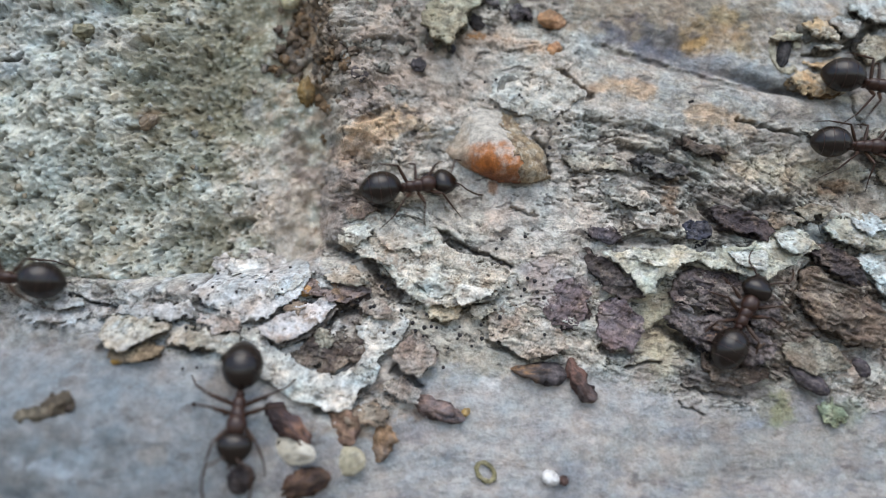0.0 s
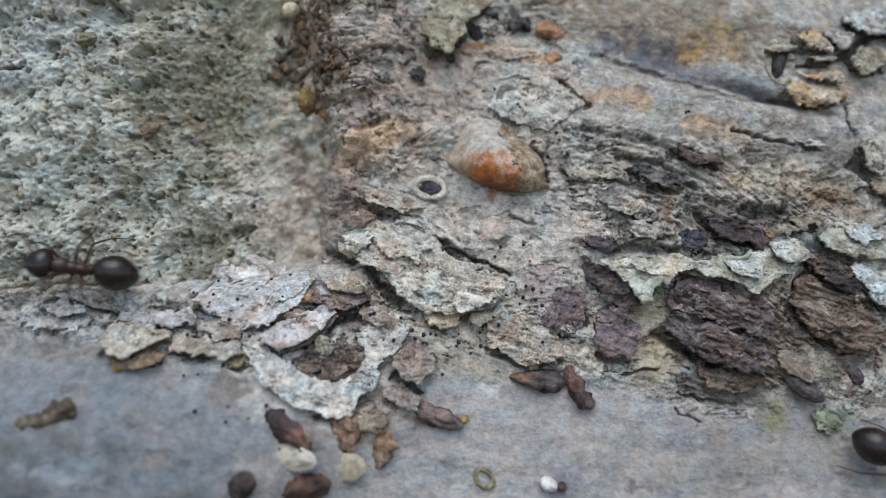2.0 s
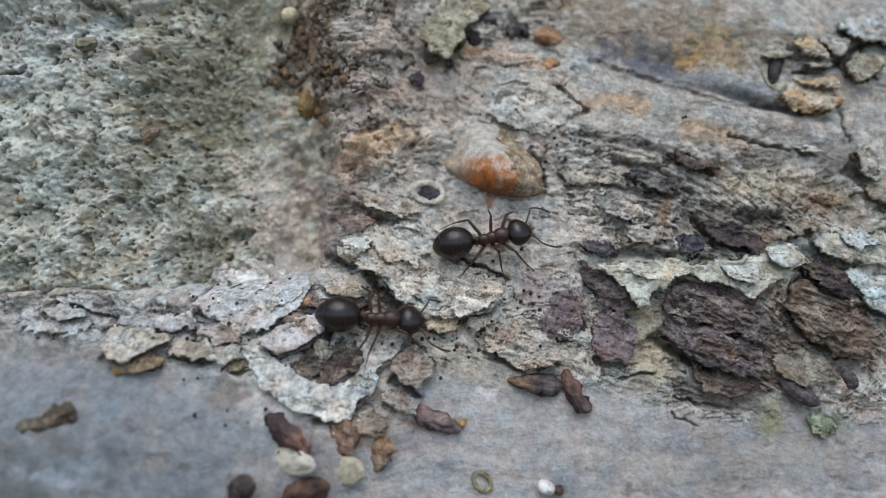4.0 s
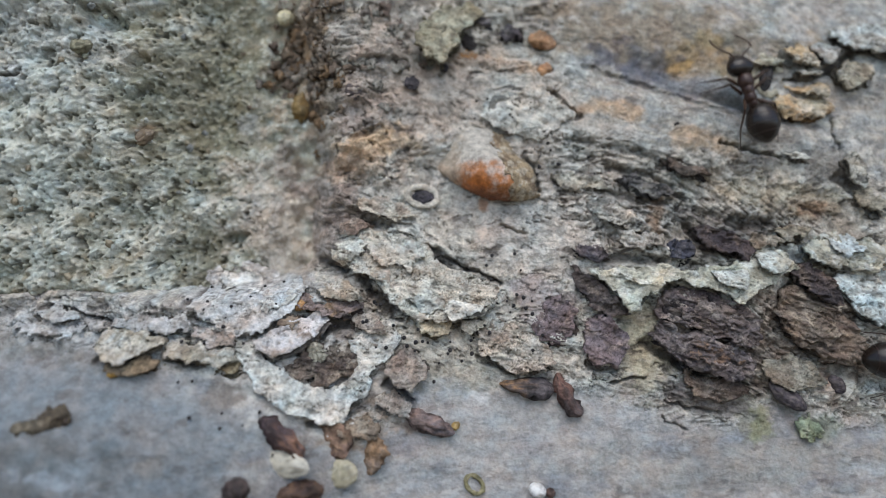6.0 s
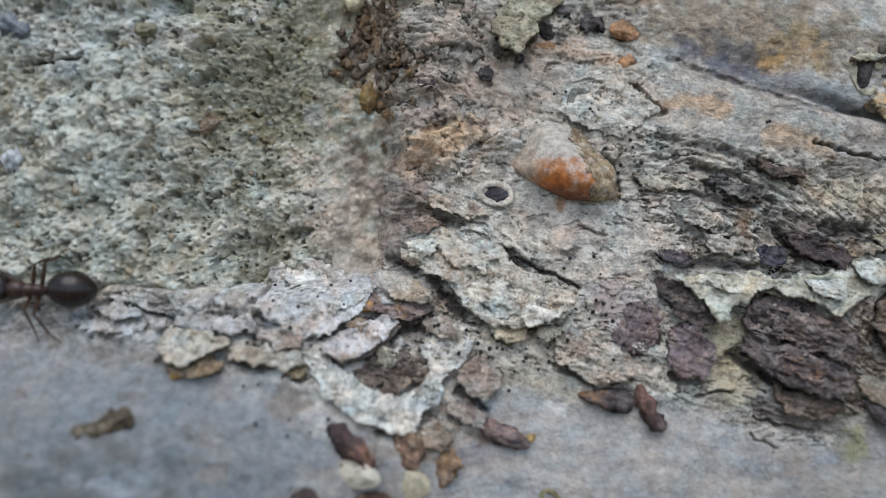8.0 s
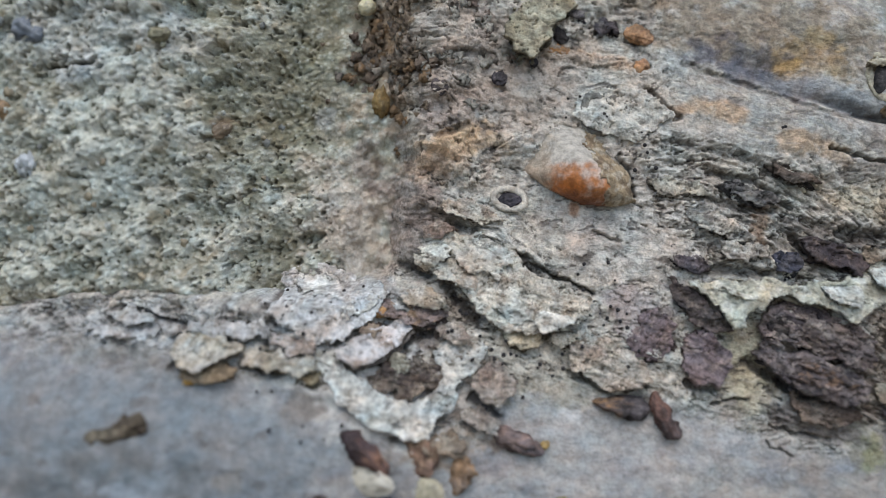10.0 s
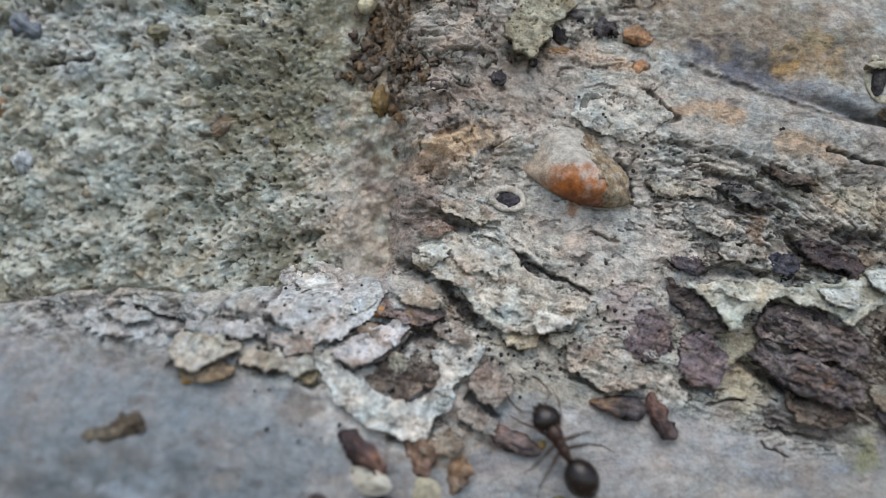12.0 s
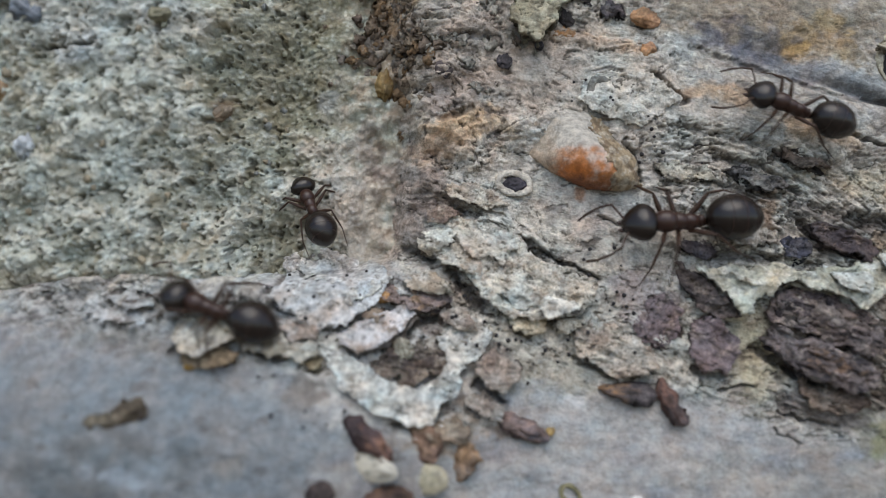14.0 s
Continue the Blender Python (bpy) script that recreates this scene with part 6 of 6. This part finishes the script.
def ant():
    """An ant about 4.4 mm long standing at the origin, its head towards +x."""
    root = new("ant")
    gaster = part("gaster", mesh_of("gaster", *ball(-1.42, 0, 0.84, 0.88, 0.70, 0.66, 32, 22, 0.0, 0.26, 8), None, GASTER), root, "glossy black-brown gaster")
    for x in (-1.08, -1.48, -1.86):
        size = math.sqrt(max(0.05, 1 - ((x + 1.42) / 0.885) ** 2))
        a = np.linspace(0, 2 * np.pi, 25)
        grow = 0.995 - 0.26 * max(0.0, (-(x + 1.42) / 0.885)) ** 2
        path = [(x - 0.09 * math.sin(t) * size, 0.70 * size * grow * math.cos(t), 0.84 + (x + 1.42) * 0.14 + 0.665 * size * grow * math.sin(t)) for t in a]
        part("band", limb_mesh("band", path, [0.010] * 25, THORAX), gaster, "dull brown band")
    part("petiole", mesh_of("petiole", *joined(ball(-0.42, 0, 0.66, 0.14, 0.17, 0.27), ball(-0.52, 0, 0.58, 0.20, 0.10, 0.10)), None, THORAX), root)
    part("thorax", mesh_of("thorax", *joined(ball(0.66, 0, 0.80, 0.42, 0.34, 0.34, taper=-0.1), ball(0.25, 0, 0.74, 0.36, 0.26, 0.29), ball(-0.10, 0, 0.68, 0.32, 0.24, 0.30)), None, THORAX), root, "reddish brown thorax")
    head = part("head", mesh_of("head", *joined(ball(1.42, 0, 0.80, 0.55, 0.58, 0.39, 28, 20, -0.30, 0.1, -12), ball(1.02, 0, 0.80, 0.16, 0.13, 0.13)), None, GASTER), root, "black-brown head")
    for side in (1, -1):
        part("eye", mesh_of("eye", *ball(1.40, 0.42 * side, 0.97, 0.11, 0.06, 0.09, 12, 8), None, EYE), head)
        part("mandible", mesh_of("mandible", *joined(ball(1.88, 0.13 * side, 0.62, 0.17, 0.08, 0.06, 12, 8)), None, THORAX), head)
        antenna = part("antenna", limb_mesh("antenna", [(1.72, 0.18 * side, 0.84), (1.95, 0.50 * side, 1.0), (2.10, 0.78 * side, 1.02)], [0.04, 0.034, 0.038]), root)
        part("funiculus", limb_mesh("funiculus", [(2.10, 0.78 * side, 1.02), (2.40, 0.86 * side, 0.80), (2.75, 0.86 * side, 0.52), (3.05, 0.76 * side, 0.28)], [0.033, 0.036, 0.04, 0.042]), antenna)
    for hip, knee, ankle, foot in LEG_SPOTS.values():
        for side in (1, -1):
            flip = lambda p: (p[0], p[1] * side, p[2])
            knee_at, ankle_at, foot_at = flip(knee), flip(ankle), flip(foot)
            middle = tuple((a + b) / 2 for a, b in zip(knee_at, ankle_at))
            leg = part("leg", limb_mesh("leg", [(0, 0, 0), tuple(0.15 * c for c in knee_at), tuple(0.5 * c for c in knee_at), tuple(0.9 * c for c in knee_at), knee_at], [0.085, 0.07, 0.082, 0.058, 0.04]), root)
            part("tibia", limb_mesh("tibia", [knee_at, middle, ankle_at], [0.042, 0.048, 0.032]), leg)
            part("tarsus", limb_mesh("tarsus", [ankle_at, tuple((a + b) / 2 for a, b in zip(ankle_at, foot_at)), foot_at], [0.027, 0.021, 0.015]), leg)
            leg.location = [c * MM for c in flip(hip)]
    return tagged(root, "glossy black-brown ant running over bark", "ant", "ants on the bark")


first_ant = ant()


def ant_pose(u, v, heading, size, dip=0.0):
    """Standing on the land at (u, v), head towards heading (degrees, 0 along u, 90 along v)."""
    c, s = math.cos(radians(heading)), math.sin(radians(heading))
    reach = 1.3 * size
    lie = lambda du, dv: float(land(u + du, v + dv) + lean(u + du, v + dv))
    ahead, behind = lie(reach * c, reach * s), lie(-reach * c, -reach * s)
    h = max(float(land(u, v)), (ahead + behind) / 2 - float(lean(u, v))) + 0.22
    side_l, side_r = lie(-s * reach, c * reach), lie(s * reach, -c * reach)
    x = Vector((c, -np.clip((ahead - behind) / (2 * reach), -1.0, 1.0), s)).normalized()
    y = Vector((-s, -0.6 * np.clip((side_l - side_r) / (2 * reach), -0.7, 0.7), c))
    z = (x.cross(y).normalized() + Vector((0, 0, 0.34))).normalized()
    y = z.cross(x).normalized()
    z = x.cross(y)
    m = Matrix((x, y, z)).transposed().to_4x4()
    m.translation = Vector(place(u, v - 0.25 * size, h).tolist())
    return m @ pose(0, 0, 0.8 * size * MM) @ pose(0, 0, 0, 0, dip, 0) @ pose(0, 0, -0.8 * size * MM)


def run(walker, size, rows, beat=0.0, label="", gait=1.0):
    """One ant along its way: rows of seconds, u, v and heading; its legs swing in threes while it is about."""
    walker.scale = (size, size, size)
    tagged(walker, label)
    rows = [(t, ant_pose(u, v, a, size, *dip)) for t, u, v, a, *dip in rows]
    if rows[0][0] > 0:
        rows.insert(0, (0.0, rows[0][1]))
    if rows[-1][0] < 14:
        rows.append((14.0, rows[-1][1]))
    walk(walker, rows)
    begin, end = rows[1][0] - 0.1 if rows[0][0] == 0 and rows[1][1] == rows[0][1] else rows[0][0], rows[-2][0] + 0.1
    legs = [o for o in walker.children if o.name.startswith("leg")]
    spots = [(hip, side) for hip, *_ in LEG_SPOTS.values() for side in (1, -1)]
    times = [0.0] + [t for t in np.round(np.arange(max(0.1, begin), min(13.9, end), 0.1), 2)] + [14.0]
    for n, (leg, (hip, side)) in enumerate(zip(legs, spots)):
        phase = math.pi * ((n // 2 + n) % 2)
        swing = [(float(t), pose(hip[0] * MM, hip[1] * side * MM, hip[2] * MM, 7 * gait * math.cos(math.pi * t * 6.4 + phase + beat), 0, 21 * gait * math.sin(math.pi * t * 6.4 + phase + beat)))
                 for t in times]
        walk(leg, swing)
    for antenna, side in zip([o for o in walker.children if o.name.startswith("antenna")], (1, -1)):
        sweep = [(float(t), pose(0, 0, 0, 0, 3 * math.sin(t * 9 + beat), 5 * side * math.sin(t * 7 + beat + side))) for t in times]
        walk(antenna, sweep)


def motions():
    colony = [first_ant] + [copy_thing(first_ant, Matrix()) for _ in range(17)]
    run(colony[0], 1.00, [(0.0, -1.43, 2.03, 7), (0.1, 0.68, 1.23, 14), (0.2, 3.44, 1.16, 17), (0.3, 4.70, 2.03, 19), (0.4, 7.27, 2.30, 14),
             (0.5, 10.27, 2.68, 11), (0.6, 12.11, 2.27, 5), (0.7, 12.81, 1.21, -29), (0.8, 13.34, -0.12, -42), (0.9, 14.17, -1.35, -43),
             (1.0, 15.11, -2.63, -32), (1.1, 15.47, -4.00, -64), (1.2, 16.40, -5.77, -59), (1.3, 16.92, -6.93, -64), (1.4, 17.32, -7.80, -63),
             (1.5, 17.46, -8.76, -67), (1.7, 17.64, -9.52, -64), (1.9, 18.61, -9.51, -45), (2.1, 22.12, -9.13, -27), (2.4, 53.89, -21.19, -27)], 0.0, "black-brown ant running past the gall and over dark bark")
    run(colony[1], 1.00, [(0.2, 54.86, 5.03, 175), (0.5, 20.89, 2.04, 175), (0.7, 18.79, 1.99, 173), (0.9, 16.64, 2.16, 161), (1.0, 15.53, 2.68, 160),
             (1.1, 11.84, 3.50, 172), (1.2, 7.94, 3.18, 173), (1.3, 4.57, 1.91, 194), (1.4, 1.87, 1.43, 189), (1.5, -0.60, 1.39, 172),
             (1.6, -3.66, 0.97, 187), (1.7, -6.94, 0.30, 193), (1.8, -9.26, -0.20, 176), (1.9, -11.61, -0.84, 176), (2.0, -14.41, -0.91, 171),
             (2.1, -17.14, -0.98, 173), (2.2, -19.13, -1.12, 176), (2.4, -23.54, -1.22, 176), (2.7, -57.63, -3.14, 176)], 1.3)
    run(colony[2], 1.00, [(0.0, 12.27, -3.34, 60), (0.1, 12.76, -2.78, 47), (0.2, 13.38, -2.35, 45), (0.3, 14.27, -1.85, 32), (0.4, 15.74, -1.60, 13),
             (0.5, 16.55, -1.95, 7), (0.6, 17.17, -2.65, -0), (0.8, 18.72, -3.46, -7), (1.0, 22.20, -3.76, -5), (1.3, 55.82, -8.99, -5)], 2.6)
    run(colony[3], 1.08, [(0.0, -7.55, -6.24, -89), (0.5, -7.57, -6.48, -96), (0.9, -7.68, -6.46, -107), (1.1, -8.03, -6.28, -130), (1.2, -8.25, -6.00, -152),
             (1.3, -8.58, -5.83, -163), (1.4, -9.02, -5.79, -164), (1.5, -9.39, -5.57, -165), (1.6, -10.24, -5.01, -179), (1.7, -12.69, -4.68, -184),
             (1.8, -16.48, -3.81, -185), (1.9, -20.34, -3.54, -184), (2.2, -53.80, -9.90, -184)], 3.9, "black-brown ant standing, then turning over smooth bark")
    run(colony[4], 1.05, [(0.0, 17.52, 6.10, -14), (0.1, 18.38, 5.91, -16), (0.3, 22.73, 5.26, -14), (0.6, 56.10, 12.31, -14)], 5.2)
    run(colony[5], 0.95, [(0.0, 16.97, 3.63, -5), (0.2, 16.87, 3.89, 10), (0.3, 16.40, 4.45, 29), (0.4, 17.29, 5.35, 27), (0.5, 18.95, 5.88, 25),
             (0.7, 23.60, 7.21, 17), (1.0, 56.40, 16.38, 17)], 0.2)
    run(colony[6], 1.05, [(0.0, -17.07, -1.53, 173), (0.1, -19.91, -1.28, 175), (0.3, -25.18, -1.08, 176), (0.6, -59.35, -2.61, 176)], 1.5)
    run(colony[7], 1.18, [(2.3, -28.22, -38.69, 17), (2.6, -9.14, -10.54, 17), (2.8, -6.80, -8.40, 10), (2.9, -5.01, -8.13, 7), (3.0, -1.95, -8.92, -1),
             (3.1, 0.85, -10.52, 4), (3.3, 5.69, -13.33, 4), (3.6, 22.66, -42.81, 4)], 2.8, "large black-brown ant running past bud scales")
    run(colony[8], 1.00, [(2.4, -53.60, -6.92, 3), (2.7, -19.87, -2.41, 3), (2.9, -15.81, -2.32, 5), (3.0, -14.17, -2.40, 4), (3.1, -11.57, -2.19, 13),
             (3.2, -8.81, -1.48, 18), (3.6, -1.92, 0.58, 13), (4.2, 3.64, 0.30, 10), (4.8, 8.97, 0.69, 14), (5.3, 12.91, 2.47, 32),
             (5.4, 14.46, 3.60, 39), (5.5, 16.81, 4.84, 18), (5.6, 18.41, 5.24, 27), (5.8, 23.42, 6.49, 22), (6.1, 56.28, 14.80, 22)], 4.1)
    run(colony[9], 1.05, [(2.7, -52.16, -10.51, 4), (3.0, -18.85, -3.56, 4), (3.1, -16.93, -3.61, 6), (3.2, -14.18, -3.30, 10), (3.7, -6.68, -2.90, -2),
             (4.3, 1.69, -2.99, -8), (4.9, 8.78, -3.75, -2), (5.3, 12.42, -2.92, 30), (5.5, 13.79, -2.78, 29), (5.6, 14.87, -2.94, -5),
             (5.7, 17.04, -3.80, 4), (5.9, 19.93, -4.56, -5), (6.1, 24.04, -4.93, -5), (6.4, 57.32, -11.38, -5)], 5.4)
    run(colony[10], 1.02, [(4.8, 52.88, -1.62, 170), (5.1, 18.97, -0.59, 170), (5.3, 16.53, -0.18, 167), (5.5, 16.95, 1.01, 147), (5.6, 15.54, 1.49, 160),
             (5.7, 13.01, 2.96, 159), (5.8, 12.84, 4.60, 130), (5.9, 13.15, 5.38, 111), (6.0, 12.99, 6.73, 105), (6.1, 11.21, 8.77, 133),
             (6.2, 9.50, 8.92, 153), (6.3, 7.21, 9.15, 164), (6.4, 6.58, 8.08, 198), (6.5, 6.42, 7.00, 213), (6.6, 6.29, 6.14, 218),
             (6.7, 5.34, 5.53, 205), (6.9, 0.56, 3.84, 202), (7.0, -0.12, 3.37, 213), (7.1, -0.68, 2.68, 207), (7.3, -3.48, 1.16, 204),
             (7.5, -7.15, 0.19, 199), (7.7, -10.98, -1.47, 192), (7.9, -16.81, -1.39, 180), (8.0, -17.99, -1.81, 181), (8.2, -23.03, -2.00, 179),
             (8.5, -56.41, -5.12, 179)], 0.4, "black-brown ant running over the gall and along the root")
    run(colony[11], 1.12, [(6.0, 53.93, 5.83, -177), (6.3, 20.15, 2.35, -177), (6.5, 19.31, 2.42, -177), (6.6, 15.87, 2.17, -177), (6.7, 12.97, 1.27, -160),
             (6.8, 9.92, 0.46, -163), (6.9, 7.36, -0.91, -158), (7.0, 5.70, -1.18, -161), (7.1, 1.73, -1.62, -177), (7.2, -3.16, -1.46, -186),
             (7.3, -6.28, -2.19, -170), (7.4, -8.68, -2.72, -177), (7.5, -12.76, -3.32, -178), (7.6, -16.31, -3.80, -183), (7.8, -24.04, -4.18, -182),
             (8.1, -56.95, -10.47, -182)], 1.7)
    run(colony[12], 0.92, [(11.4, 22.96, -40.89, 124), (11.7, 5.02, -11.83, 124), (11.9, 2.92, -9.15, 122), (12.0, 1.54, -7.25, 123), (12.1, -1.60, -5.31, 130),
             (12.2, -3.56, -4.03, 142), (12.3, -6.51, -3.03, 146), (12.4, -8.23, -1.93, 139, 15), (12.5, -8.83, -1.05, 105, 40), (12.6, -9.27, -0.46, 107, 40),
             (12.7, -9.17, -0.10, 82, 40), (12.8, -8.77, 0.79, 45, 40), (12.9, -7.90, 1.36, 44, 40), (13.0, -7.65, 1.79, 43, 40), (13.2, -7.76, 1.73, 43, 40),
             (13.4, -8.41, 1.80, 85, 40), (13.5, -9.06, 1.73, 109, 40), (14.0, -9.09, 1.48, 110, 40)], 3.0, "small glossy black ant climbing in the nook")
    run(colony[13], 1.10, [(12.0, 49.12, 9.01, -169), (12.3, 15.19, 3.25, -169), (12.5, 14.53, 2.69, -178), (12.6, 11.87, 1.59, -175), (12.7, 10.21, 1.61, -179),
             (12.8, 7.64, 2.07, -182), (12.9, 6.02, 1.89, -177), (13.0, 3.83, 1.65, -175), (13.1, 0.52, 0.86, -175), (13.2, -2.51, 0.64, -184),
             (13.3, -5.57, 0.48, -189), (13.4, -8.04, -0.07, -179), (13.5, -10.88, -0.43, -183), (13.6, -13.69, -0.44, -183), (13.7, -17.04, -0.81, -182),
             (13.8, -18.77, -0.88, -182), (13.9, -21.50, -1.41, -179), (14.0, -24.23, -1.81, -179)], 4.3)
    run(colony[14], 1.12, [(11.9, 49.79, -6.51, 179), (12.2, 15.68, -1.99, 179), (12.4, 13.87, -2.01, 179), (12.5, 11.42, -1.89, 176), (12.6, 9.39, -2.40, 175),
             (12.7, 8.07, -2.15, 176), (12.8, 6.54, -1.93, 185), (12.9, 5.11, -1.92, 189), (13.0, 3.52, -2.60, 191), (13.1, 0.64, -3.76, 201),
             (13.2, -1.05, -4.99, 207), (13.3, -3.02, -6.69, 193), (13.4, -4.71, -7.25, 183), (13.5, -4.79, -7.93, 198), (13.6, -4.81, -7.35, 180),
             (13.7, -5.24, -6.38, 167), (13.8, -6.06, -5.19, 152), (13.9, -8.27, -3.91, 155), (14.0, -11.69, -2.89, 164)], 5.6)
    run(colony[15], 1.10, [(12.0, -13.38, -45.49, 23), (12.3, -5.19, -12.73, 23), (12.5, -0.69, -10.00, 37), (12.6, 2.79, -7.90, 28), (12.7, 6.07, -7.82, 23),
             (12.8, 9.91, -6.80, 29), (12.9, 14.31, -6.18, 21), (13.0, 18.93, -5.74, 19), (13.1, 21.98, -5.54, 15), (13.4, 55.60, -13.96, 15)], 0.7)
    run(colony[16], 1.30, [(12.7, 54.34, -2.92, -7), (13.0, 19.83, -0.87, -7), (13.2, 15.76, -1.83, -9), (13.4, 14.68, -1.37, 50), (13.5, 14.11, -0.98, 68),
             (13.6, 12.64, 0.30, 151), (13.7, 11.69, 0.58, 176), (13.8, 10.31, 0.88, 183), (13.9, 7.86, 0.87, 187), (14.0, 5.98, 1.05, 185)], 2.0, "large black-brown ant with a brown-banded gaster")
    run(colony[17], 1.05, [(13.3, 50.31, 11.42, 165), (13.6, 16.53, 4.27, 165), (13.8, 13.79, 4.80, 161), (13.9, 12.11, 5.05, 162), (14.0, 9.98, 5.53, 160)], 3.3)


motions()
